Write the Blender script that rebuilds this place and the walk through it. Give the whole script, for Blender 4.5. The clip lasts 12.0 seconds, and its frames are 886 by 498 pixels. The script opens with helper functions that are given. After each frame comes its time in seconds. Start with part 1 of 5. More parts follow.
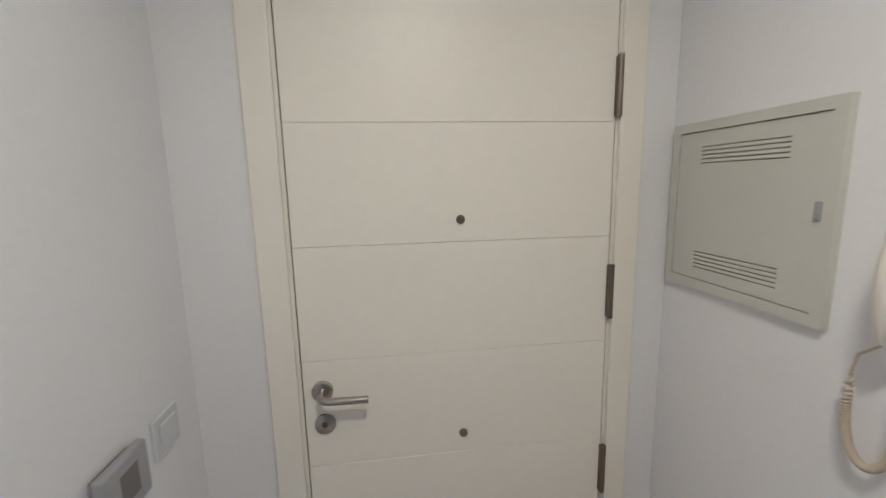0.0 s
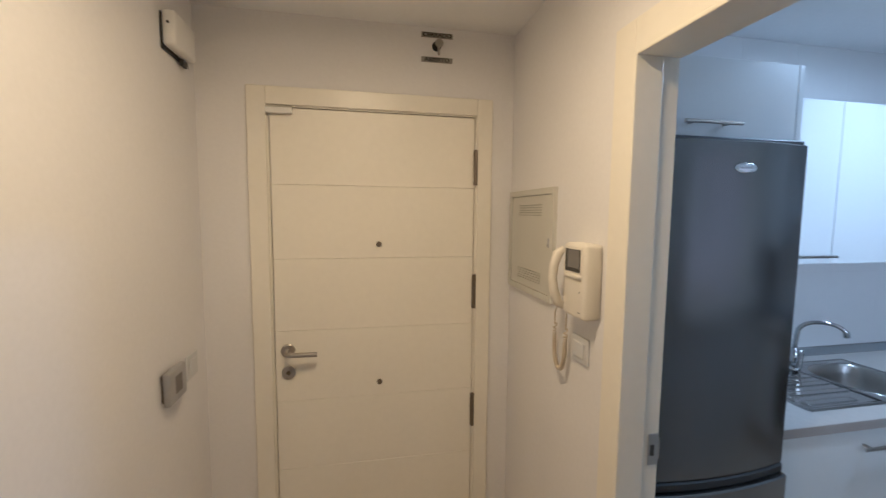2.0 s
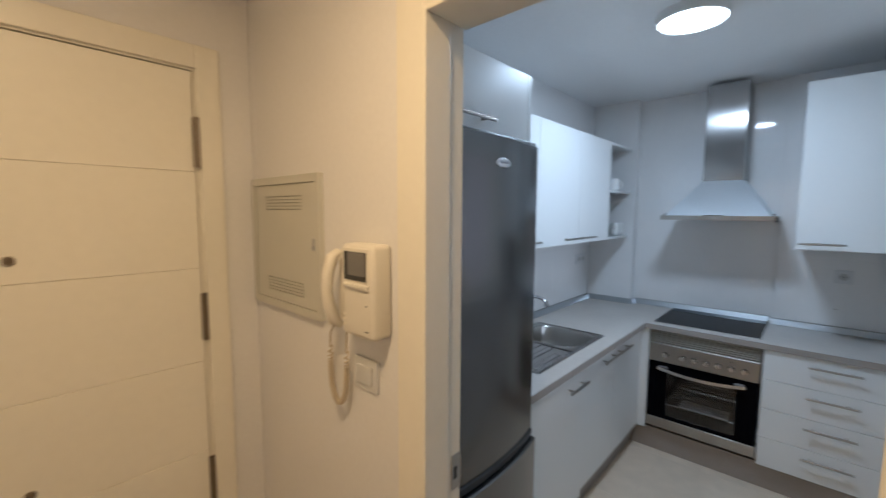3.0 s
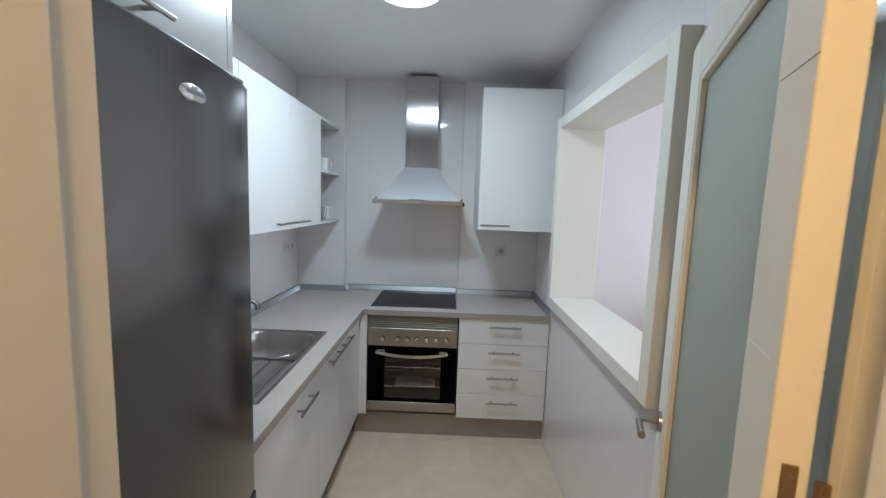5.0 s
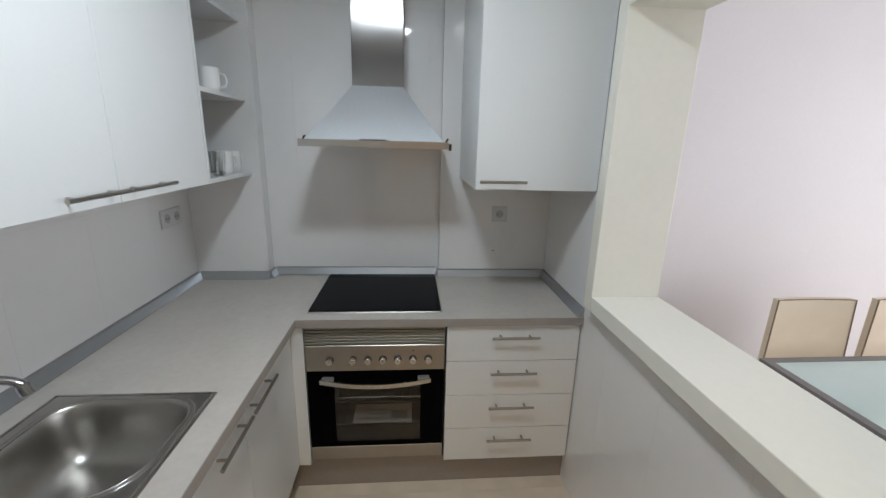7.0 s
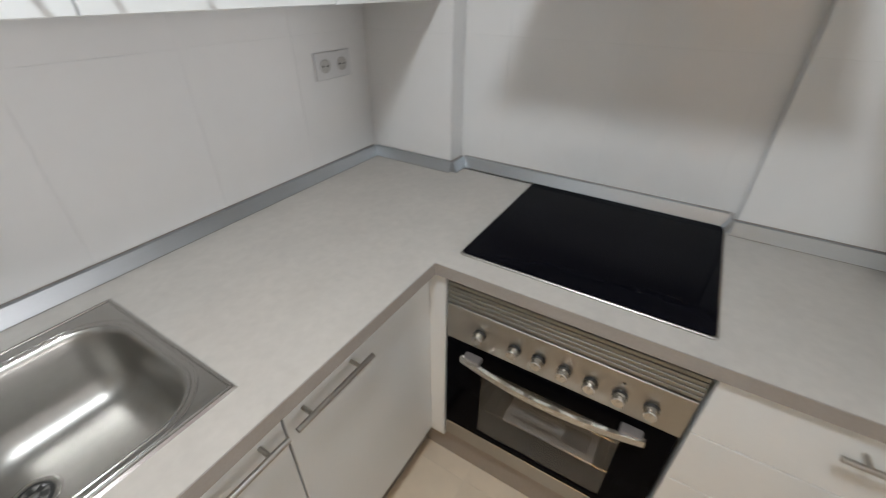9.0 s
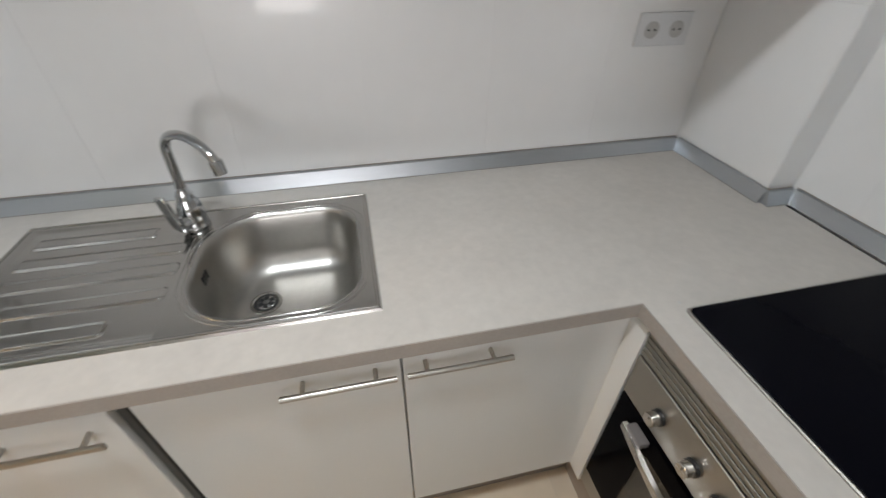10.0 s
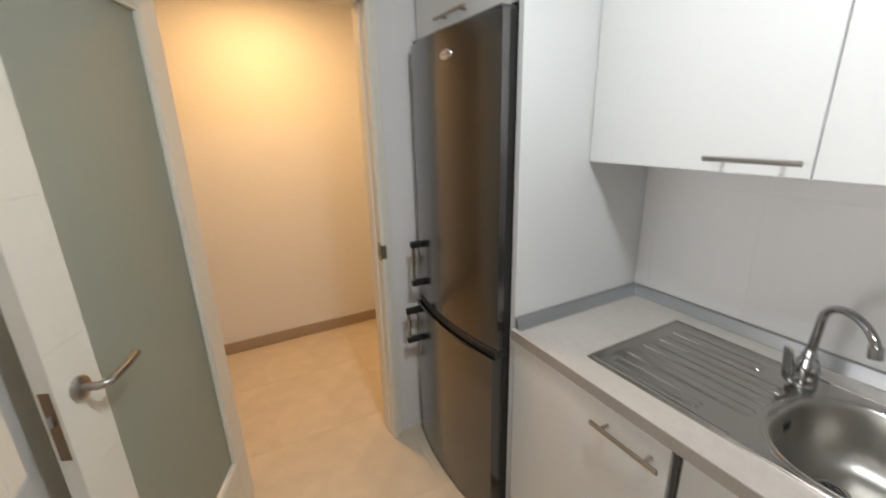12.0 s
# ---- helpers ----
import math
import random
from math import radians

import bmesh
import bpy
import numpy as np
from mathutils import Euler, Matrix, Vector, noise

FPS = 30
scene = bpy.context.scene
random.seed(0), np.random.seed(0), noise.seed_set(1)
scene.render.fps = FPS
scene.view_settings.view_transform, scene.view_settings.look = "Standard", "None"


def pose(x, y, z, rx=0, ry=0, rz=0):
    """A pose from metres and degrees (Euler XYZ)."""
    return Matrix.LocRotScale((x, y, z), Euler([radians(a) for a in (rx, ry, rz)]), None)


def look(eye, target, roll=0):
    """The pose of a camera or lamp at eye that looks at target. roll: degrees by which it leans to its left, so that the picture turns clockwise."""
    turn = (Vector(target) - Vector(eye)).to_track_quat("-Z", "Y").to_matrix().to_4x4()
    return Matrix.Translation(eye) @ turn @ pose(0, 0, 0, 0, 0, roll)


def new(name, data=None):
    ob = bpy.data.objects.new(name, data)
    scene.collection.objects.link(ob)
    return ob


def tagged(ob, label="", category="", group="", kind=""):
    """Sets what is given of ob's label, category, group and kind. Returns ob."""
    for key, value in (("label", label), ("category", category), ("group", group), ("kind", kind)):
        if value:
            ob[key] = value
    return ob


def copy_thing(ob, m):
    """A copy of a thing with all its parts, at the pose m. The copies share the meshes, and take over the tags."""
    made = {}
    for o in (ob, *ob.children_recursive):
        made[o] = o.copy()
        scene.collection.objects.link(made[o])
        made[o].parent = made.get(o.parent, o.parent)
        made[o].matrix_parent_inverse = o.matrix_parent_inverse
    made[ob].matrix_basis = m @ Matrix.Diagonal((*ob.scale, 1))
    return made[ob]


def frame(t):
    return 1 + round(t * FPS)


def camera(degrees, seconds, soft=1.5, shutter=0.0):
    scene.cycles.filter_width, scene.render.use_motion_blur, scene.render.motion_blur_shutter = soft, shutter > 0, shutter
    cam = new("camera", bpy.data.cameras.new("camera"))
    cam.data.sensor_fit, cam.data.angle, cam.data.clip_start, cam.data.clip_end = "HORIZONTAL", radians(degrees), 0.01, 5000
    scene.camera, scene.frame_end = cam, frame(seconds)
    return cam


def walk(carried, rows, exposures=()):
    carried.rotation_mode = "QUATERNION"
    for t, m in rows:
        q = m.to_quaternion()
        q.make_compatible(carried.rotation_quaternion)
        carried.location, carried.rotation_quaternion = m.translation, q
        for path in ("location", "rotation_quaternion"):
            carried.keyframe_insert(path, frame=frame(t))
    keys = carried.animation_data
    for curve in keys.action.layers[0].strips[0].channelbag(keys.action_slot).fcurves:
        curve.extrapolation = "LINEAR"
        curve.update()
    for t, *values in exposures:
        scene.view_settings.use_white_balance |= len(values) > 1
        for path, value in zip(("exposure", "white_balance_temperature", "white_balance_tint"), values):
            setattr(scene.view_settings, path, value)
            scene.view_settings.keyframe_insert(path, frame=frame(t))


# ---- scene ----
cam = camera(94.9, 12.0, soft=1.3, shutter=0.3)
PATH = [
    (0, (0.07, 0.052, 1.58), (0.326, 2.01, 1.258), -1.2),
    (0.5, (0.016, -0.215, 1.605), (0.3, 1.754, 1.394), -0.5),
    (1, (0.055, -0.42, 1.624), (0.345, 1.552, 1.46), -0.0),
    (1.5, (0.14, -0.588, 1.616), (0.402, 1.387, 1.45), 0.6),
    (2, (0.177, -0.637, 1.616), (0.57, 1.316, 1.443), 0.5),
    (2.5, (0.193, -0.522, 1.603), (1.072, 1.266, 1.431), 0.3),
    (3, (0.235, -0.33, 1.61), (1.708, 1.011, 1.425), 0.3),
    (3.5, (0.339, -0.274, 1.609), (2.16, 0.532, 1.427), 1.0),
    (3.7, (0.407, -0.255, 1.605), (2.296, 0.378, 1.428), 1.4),
    (5.3, (0.643, -0.071, 1.575), (2.628, -0.082, 1.33), 1.7),
    (5.5, (0.749, -0.076, 1.574), (2.732, -0.095, 1.313), 1.3),
    (6, (1.004, -0.072, 1.59), (2.985, -0.106, 1.323), 1.0),
    (6.5, (1.278, -0.036, 1.586), (3.25, -0.128, 1.269), 1.0),
    (6.7, (1.396, -0.001, 1.605), (3.352, -0.13, 1.21), 1.1),
    (8.3, (2.181, -0.082, 1.466), (3.910, -0.031, 0.463), 2.4),
    (8.5, (2.299, -0.085, 1.458), (4.001, 0.184, 0.441), 1.8),
    (9, (2.426, 0.015, 1.453), (3.857, 0.885, 0.359), 0.4),
    (9.5, (2.552, 0.014, 1.427), (3.45, 1.367, 0.26), 0.8),
    (10, (2.624, 0.007, 1.435), (2.97, 1.543, 0.202), 0.3),
    (10.2, (2.621, 0.027, 1.41), (2.785, 1.617, 0.208), 0.2),
    (10.5, (2.635, 0.035, 1.427), (2.422, 1.627, 0.236), -1.3),
    (11, (2.643, -0.087, 1.425), (1.794, 1.35, 0.322), -2.7),
    (11.3, (2.619, -0.178, 1.444), (1.446, 1.094, 0.441), -1.9),
    (11.5, (2.602, -0.233, 1.463), (1.233, 0.912, 0.56), -2.2),
    (12, (2.579, -0.323, 1.543), (0.897, 0.586, 0.955), -1.4),
]
LOOK = [  # seconds, stops, kelvin, tint
    (0.0, -0.38, 3800, 7), (0.5, -0.37, 3760, 5), (1.0, -0.40, 3900, 6), (1.5, -0.45, 4270, 6), (2.0, -0.47, 4680, 9),
    (2.5, -0.50, 5000, 8), (3.0, -0.54, 5270, 9), (3.5, -0.58, 5350, 8), (5.5, -0.29, 6150, 9), (6.0, -0.28, 6250, 9), (6.5, -0.46, 6350, 10),
    (8.5, -0.10, 6700, 13), (9.0, 0.02, 6750, 13), (9.5, 0.0, 6750, 13), (10.0, 0.06, 6750, 13), (10.5, 0.08, 6750, 13), (11.0, 0.06, 6850, 13), (11.5, 0.08, 7000, 14), (12.0, -0.10, 7000, 14),
]
walk(cam, [(t, look(eye, target, roll)) for t, eye, target, roll in PATH], LOOK)

# ---- world and light ----
world = bpy.data.worlds.new("world")
scene.world = world
world.use_nodes = True
_n, _l = world.node_tree.nodes, world.node_tree.links
_sky = _n.new("ShaderNodeTexSky")
_sky.sky_type, _sky.sun_disc, _sky.sun_elevation, _sky.sun_rotation = "NISHITA", False, radians(25), radians(200)
_l.new(_sky.outputs[0], _n["Background"].inputs[0])
_n["Background"].inputs[1].default_value = 0.1

KITCHEN_POWER, HALL_POWER, WINDOW_POWER = 17.6, 16.4, 56.0


def area(name, loc, aim, size, power, colour, size_y=None, shape="DISK"):
    d = bpy.data.lights.new(name, "AREA")
    d.shape, d.size, d.energy, d.color = shape, size, power, colour
    if size_y:
        d.size_y = size_y
    ob = new(name, d)
    ob.matrix_world = look(loc, aim)
    return ob


KX, KY = 2.33, 0.12   # kitchen ceiling lamp
HX, HY = 0.19, 0.00    # hall ceiling lamp
area("kitchen_light", (KX, KY, 2.425), (KX, KY + 0.0001, 0), 0.26, KITCHEN_POWER, (0.82, 0.93, 1.0))
area("hall_light", (HX, HY, 2.325), (HX, HY + 0.0001, 0), 0.20, HALL_POWER, (1.0, 0.62, 0.27))
area("window_light", (1.99, -4.16, 1.48), (1.99, 0, 1.3), 0.78, WINDOW_POWER, (0.90, 0.95, 1.0), 1.22, "RECTANGLE")
area("window_light_low", (1.99, -4.16, 0.46), (1.99, 0, 0.46), 0.76, 10.0, (0.97, 0.96, 0.98), 0.70, "RECTANGLE")


# ---- materials ----
def mat(name, colour, rough=0.5, metal=0.0, var=0.06, scale=6.0, fine=120.0, bump=0.02, coat=0.0, crough=0.08,
        stretch=(1, 1, 1), rvar=0.03, ior=1.5, emit=None, spec=0.5, aniso=0.0):
    """Paint, stone, metal: colour with variation at two scales, uneven gloss and fine relief."""
    m = bpy.data.materials.new(name)
    m.use_nodes = True
    nt = m.node_tree
    b = nt.nodes["Principled BSDF"]
    tc = nt.nodes.new("ShaderNodeTexCoord")
    mp = nt.nodes.new("ShaderNodeMapping")
    mp.inputs["Scale"].default_value = stretch
    nt.links.new(tc.outputs["Object"], mp.inputs[0])
    big, small = nt.nodes.new("ShaderNodeTexNoise"), nt.nodes.new("ShaderNodeTexNoise")
    big.inputs["Scale"].default_value, small.inputs["Scale"].default_value = scale, fine
    big.inputs["Detail"].default_value, small.inputs["Detail"].default_value = 4, 3
    for k in (big, small):
        nt.links.new(mp.outputs[0], k.inputs["Vector"])
    mix = nt.nodes.new("ShaderNodeMath")
    mix.operation = "MULTIPLY_ADD"
    nt.links.new(small.outputs[0], mix.inputs[0])
    mix.inputs[1].default_value = 0.5
    half = nt.nodes.new("ShaderNodeMath")
    half.operation = "MULTIPLY"
    half.inputs[1].default_value = 0.5
    nt.links.new(big.outputs[0], half.inputs[0])
    nt.links.new(half.outputs[0], mix.inputs[2])
    ramp = nt.nodes.new("ShaderNodeValToRGB")
    ramp.color_ramp.elements[0].position, ramp.color_ramp.elements[1].position = 0.32, 0.68
    lo = [max(0, c * (1 - var)) for c in colour]
    hi = [min(1, c * (1 + var)) for c in colour]
    ramp.color_ramp.elements[0].color, ramp.color_ramp.elements[1].color = (*lo, 1), (*hi, 1)
    nt.links.new(mix.outputs[0], ramp.inputs[0])
    nt.links.new(ramp.outputs[0], b.inputs["Base Color"])
    rr = nt.nodes.new("ShaderNodeMapRange")
    rr.inputs[1].default_value, rr.inputs[2].default_value = 0.3, 0.7
    rr.inputs[3].default_value, rr.inputs[4].default_value = max(0.01, rough - rvar), min(1, rough + rvar)
    nt.links.new(mix.outputs[0], rr.inputs[0])
    nt.links.new(rr.outputs[0], b.inputs["Roughness"])
    b.inputs["Metallic"].default_value, b.inputs["IOR"].default_value = metal, ior
    b.inputs["Coat Weight"].default_value = coat
    b.inputs["Coat Roughness"].default_value = crough
    b.inputs["Specular IOR Level"].default_value = spec
    if aniso:
        b.inputs["Anisotropic"].default_value = aniso
        tn = nt.nodes.new("ShaderNodeTangent")
        tn.direction_type, tn.axis = "RADIAL", "Z"
        nt.links.new(tn.outputs[0], b.inputs["Tangent"])
    if bump:
        bp = nt.nodes.new("ShaderNodeBump")
        bp.inputs["Strength"].default_value, bp.inputs["Distance"].default_value = bump, 0.0012
        nt.links.new(small.outputs[0], bp.inputs["Height"])
        nt.links.new(bp.outputs[0], b.inputs["Normal"])
    if emit:
        b.inputs["Emission Color"].default_value = (*emit[0], 1)
        b.inputs["Emission Strength"].default_value = emit[1]
    return m


def glassy(name, colour, rough, trans=1.0):
    m = bpy.data.materials.new(name)
    m.use_nodes = True
    b = m.node_tree.nodes["Principled BSDF"]
    b.inputs["Base Color"].default_value = (*colour, 1)
    b.inputs["Roughness"].default_value = rough
    b.inputs["Transmission Weight"].default_value = trans
    return m


PAINT = mat("wall_paint", (0.80, 0.79, 0.79), 0.65, var=0.025, scale=2.0, fine=70, bump=0.12)
CEIL = mat("ceiling_paint", (0.86, 0.86, 0.86), 0.75, var=0.02, scale=1.5, fine=60, bump=0.08)
DOORW = mat("door_lacquer", (0.86, 0.825, 0.73), 0.42, var=0.02, scale=3, fine=40, bump=0.01)
CASING = mat("casing_lacquer", (0.84, 0.805, 0.71), 0.35, var=0.02, scale=3, fine=40, bump=0.01)
FRAMEW = mat("frame_lacquer", (0.80, 0.78, 0.70), 0.40, var=0.02, scale=3, fine=40, bump=0.015)
CAB = mat("white_laminate", (0.72, 0.73, 0.725), 0.30, var=0.012, scale=2, fine=90, bump=0.0, rvar=0.015)
TILE = mat("white_glazed_tile", (0.78, 0.775, 0.77), 0.34, var=0.015, scale=3, fine=20, bump=0.0, rvar=0.02, spec=0.7, coat=0.75, crough=0.03)
GROUT = mat("tile_grout", (0.74, 0.735, 0.73), 0.6, var=0.05, scale=10, fine=200, bump=0.1)
WORK = mat("worktop_laminate", (0.50, 0.465, 0.425), 0.40, var=0.075, scale=7, fine=46, bump=0.02)
EDGE = mat("worktop_edge", (0.33, 0.295, 0.265), 0.5, var=0.08, scale=9, fine=160, bump=0.03)
ALU = mat("brushed_aluminium", (0.44, 0.46, 0.48), 0.34, 0.9, var=0.05, scale=4, fine=120, bump=0.02, stretch=(1, 1, 12))
STEEL = mat("brushed_steel", (0.56, 0.545, 0.52), 0.26, 1.0, var=0.04, scale=3, fine=90, bump=0.004, stretch=(1, 1, 9))
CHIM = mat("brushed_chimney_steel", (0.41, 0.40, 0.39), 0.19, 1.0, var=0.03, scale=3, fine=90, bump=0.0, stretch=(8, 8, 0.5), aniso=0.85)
LOUVRE = mat("louvre_steel", (0.30, 0.29, 0.26), 0.5, 1.0, var=0.04, scale=3, fine=90, bump=0.0)
OVENS = mat("oven_brushed_steel", (0.38, 0.36, 0.33), 0.36, 1.0, var=0.05, scale=3, fine=90, bump=0.004, stretch=(1, 9, 1))
# canopy steel: the bluish white reflection of ceiling and lamp is put into its colour
CANOPY = mat("lamplit_canopy_steel", (0.86, 0.90, 0.94), 0.5, 1.0, var=0.03, scale=3, fine=90, bump=0.0)
SINK = mat("sink_steel", (0.44, 0.425, 0.405), 0.17, 1.0, var=0.015, scale=5, fine=30, bump=0.0, rvar=0.01)
BOWL = mat("satin_bowl_steel", (0.42, 0.405, 0.38), 0.35, 1.0, var=0.05, scale=5, fine=60, bump=0.0, rvar=0.01)
NICKEL = mat("satin_nickel", (0.42, 0.395, 0.36), 0.30, 1.0, var=0.05, scale=20, fine=300, bump=0.01)
BRONZE = mat("dark_hinge_metal", (0.22, 0.185, 0.145), 0.42, 1.0, var=0.1, scale=20, fine=300, bump=0.02)
HINGE = mat("bronze_hinge_metal", (0.25, 0.165, 0.10), 0.5, 0.55, var=0.12, scale=20, fine=300, bump=0.02)
CHROME = mat("chrome", (0.46, 0.465, 0.47), 0.10, 1.0, var=0.02, scale=10, fine=200, bump=0.0, rvar=0.03)
HOBG = mat("black_ceramic_glass", (0.003, 0.003, 0.005), 0.06, var=0.1, scale=8, fine=300, bump=0.0, spec=0.035)
BLACK = mat("black_plastic", (0.02, 0.02, 0.02), 0.45, var=0.15, scale=20, fine=300, bump=0.03)
OVENB = mat("oven_black_enamel", (0.002, 0.002, 0.003), 0.10, var=0.1, scale=8, fine=200, bump=0.0, spec=0.02)
FRIDGE = mat("graphite_fridge_finish", (0.125, 0.122, 0.12), 0.21, 0.92, var=0.04, scale=3, fine=150, bump=0.0, coat=0.65, crough=0.2, rvar=0.015, stretch=(1, 1, 0.2))
FRIDGES = mat("dark_grey_fridge_side", (0.07, 0.072, 0.078), 0.4, 0.2, var=0.08, scale=6, fine=200, bump=0.02)
PLINTH = mat("plinth_laminate", (0.30, 0.265, 0.235), 0.5, var=0.08, scale=6, fine=120, bump=0.02)
SKIRT = mat("baseboard_laminate", (0.36, 0.28, 0.21), 0.5, var=0.10, scale=5, fine=90, bump=0.03)
FLOOR = mat("beige_floor_tile", (0.64, 0.55, 0.435), 0.36, var=0.10, scale=2.6, fine=9, bump=0.02)
FGROUT = mat("pale_floor_grout", (0.60, 0.52, 0.42), 0.7, var=0.08, scale=8, fine=200, bump=0.05)
PANELG = mat("grey_green_enamel", (0.585, 0.575, 0.515), 0.38, var=0.03, scale=6, fine=150, bump=0.02)
CREAM = mat("cream_plastic", (0.78, 0.74, 0.65), 0.35, var=0.03, scale=10, fine=200, bump=0.01)
CORD = mat("cream_cord_plastic", (0.52, 0.45, 0.34), 0.45, var=0.05, scale=20, fine=200, bump=0.02)
WPLAST = mat("white_plastic", (0.78, 0.77, 0.74), 0.35, var=0.02, scale=10, fine=200, bump=0.01)
SILVERP = mat("silver_plastic", (0.40, 0.40, 0.41), 0.35, 0.4, var=0.05, scale=20, fine=200, bump=0.02)
SWITCHG = mat("grey_white_plastic", (0.64, 0.645, 0.65), 0.35, var=0.03, scale=10, fine=200, bump=0.01)
SOCKETG = mat("socket_grey_plastic", (0.46, 0.455, 0.44), 0.4, var=0.04, scale=20, fine=200, bump=0.0)
SCREEN = mat("dark_screen", (0.035, 0.033, 0.033), 0.08, var=0.1, scale=10, fine=100, bump=0.0)
SCREENGLARE = mat("screen_reflection_grey", (0.17, 0.165, 0.16), 0.2, var=0.05, scale=10, fine=100, bump=0.0)
LOUVREBACK = mat("grey_green_backing", (0.36, 0.36, 0.32), 0.6, var=0.05, scale=10, fine=100, bump=0.0)
PIPING = mat("brown_piping", (0.24, 0.17, 0.11), 0.5, var=0.08, scale=20, fine=200, bump=0.02)
LEATHER = mat("cream_leather", (0.68, 0.56, 0.42), 0.42, var=0.06, scale=8, fine=260, bump=0.12)
TABLEF = mat("dark_grey_table_frame", (0.16, 0.145, 0.14), 0.4, var=0.08, scale=8, fine=160, bump=0.02)
DGLASS = mat("pale_glass_tabletop", (0.50, 0.60, 0.565), 0.08, var=0.02, scale=3, fine=50, bump=0.0)
PINKW = mat("dining_wall_paint", (0.80, 0.755, 0.765), 0.7, var=0.02, scale=2, fine=70, bump=0.1)
DIFF = mat("lamp_diffuser", (0.9, 0.9, 0.9), 0.5, var=0.0, bump=0.0, emit=((0.92, 0.97, 1.0), 9.0))
DIFFH = mat("hall_lamp_diffuser", (0.9, 0.88, 0.8), 0.5, var=0.0, bump=0.0, emit=((1.0, 0.64, 0.30), 15.0))
CUP = mat("white_porcelain", (0.80, 0.80, 0.79), 0.15, var=0.02, scale=20, fine=100, bump=0.0)
INK = mat("black_ink", (0.015, 0.015, 0.015), 0.6, var=0.1, bump=0.0)
LABELW = mat("grey_label", (0.30, 0.285, 0.255), 0.5, var=0.03, bump=0.0)
BADGE = mat("badge_chrome", (0.75, 0.76, 0.78), 0.18, 0.9, var=0.05, bump=0.0)
FROST = glassy("frosted_glass", (0.775, 0.825, 0.74), 0.55, 0.76)
OVENW = glassy("oven_window_glass", (0.28, 0.27, 0.265), 0.01)
CLEAR = glassy("clear_glass", (0.95, 0.97, 0.97), 0.02)
DGAP = mat("gap_shade_grey", (0.07, 0.068, 0.062), 0.7, var=0.1, bump=0.0)
JOINT = mat("dark_joint", (0.27, 0.265, 0.24), 0.8, var=0.1, bump=0.0)

# ---- mesh helpers ----
BASE = {}


def link(name, bm, material, smooth=False):
    me = bpy.data.meshes.new(name)
    bmesh.ops.recalc_face_normals(bm, faces=bm.faces)
    bm.to_mesh(me)
    bm.free()
    for m in (material if isinstance(material, (list, tuple)) else (material,)):
        me.materials.append(m)
    if smooth:
        for p in me.polygons:
            p.use_smooth = True
        me.set_sharp_from_angle(angle=radians(40))
    return new(name, me)


def thing(name, base, label, category, group="", kind=""):
    ob = new(name)
    ob.empty_display_size = 0.05
    ob.location = base
    BASE[ob.name] = Vector(base)
    return tagged(ob, label, category, group, kind)


def part(name, bm, material, parent, label="", smooth=False):
    """Links a bmesh, modelled in room coordinates, as one mesh under a thing or part."""
    off = BASE[parent.name]
    bmesh.ops.translate(bm, vec=-off, verts=bm.verts)
    ob = link(name, bm, material, smooth)
    ob.parent = parent
    BASE[ob.name] = off
    return tagged(ob, label)


def solid(name, bm, material, label="", category="", kind="", group="", smooth=False):
    ob = link(name, bm, material, smooth)
    BASE[ob.name] = Vector((0, 0, 0))
    return tagged(ob, label, category, group, kind)


def bx(a, b, bevel=0.0, seg=2, bm=None):
    """A box between two corners, its edges rounded by bevel."""
    bm = bm or bmesh.new()
    g = bmesh.ops.create_cube(bm, size=1.0)["verts"]
    c = [(p + q) / 2 for p, q in zip(a, b)]
    d = [abs(q - p) for p, q in zip(a, b)]
    for v in g:
        v.co = Vector((v.co[i] * d[i] + c[i] for i in range(3)))
    if bevel:
        es = list({e for v in g for e in v.link_edges})
        bmesh.ops.bevel(bm, geom=es, offset=min(bevel, min(d) * 0.45), segments=seg, profile=0.5, affect="EDGES")
    return bm


def sweep(pts, r, seg=12, bm=None, caps=True):
    """A round bar along points; r one radius or one for each point."""
    bm = bm or bmesh.new()
    pts = [Vector(p) for p in pts]
    rs = r if isinstance(r, (list, tuple)) else [r] * len(pts)
    rings, side = [], None
    for i, p in enumerate(pts):
        d = (pts[min(i + 1, len(pts) - 1)] - pts[max(i - 1, 0)]).normalized()
        if side is None:
            side = d.orthogonal().normalized()
        side = (side - d * side.dot(d)).normalized()
        up = d.cross(side)
        rings.append([bm.verts.new(p + (side * math.cos(a) + up * math.sin(a)) * rs[i])
                      for a in (2 * math.pi * k / seg for k in range(seg))])
    for u, v in zip(rings, rings[1:]):
        for k in range(seg):
            bm.faces.new((u[k], u[(k + 1) % seg], v[(k + 1) % seg], v[k]))
    if caps:
        bm.faces.new(rings[0][::-1])
        bm.faces.new(rings[-1])
    return bm


def lathe(profile, centre, seg=24, bm=None, axis="z"):
    """A turned body: profile of (radius, height) about an axis through centre."""
    bm = bm or bmesh.new()
    rings = []
    for r, h in profile:
        ring = []
        for k in range(seg):
            a = 2 * math.pi * k / seg
            u, v = r * math.cos(a), r * math.sin(a)
            p = {"z": (u, v, h), "y": (u, h, v), "x": (h, u, v)}[axis]
            ring.append(bm.verts.new(Vector(centre) + Vector(p)))
        rings.append(ring)
    for u, v in zip(rings, rings[1:]):
        for k in range(seg):
            bm.faces.new((u[k], u[(k + 1) % seg], v[(k + 1) % seg], v[k]))
    bm.faces.new(rings[0][::-1])
    bm.faces.new(rings[-1])
    return bm


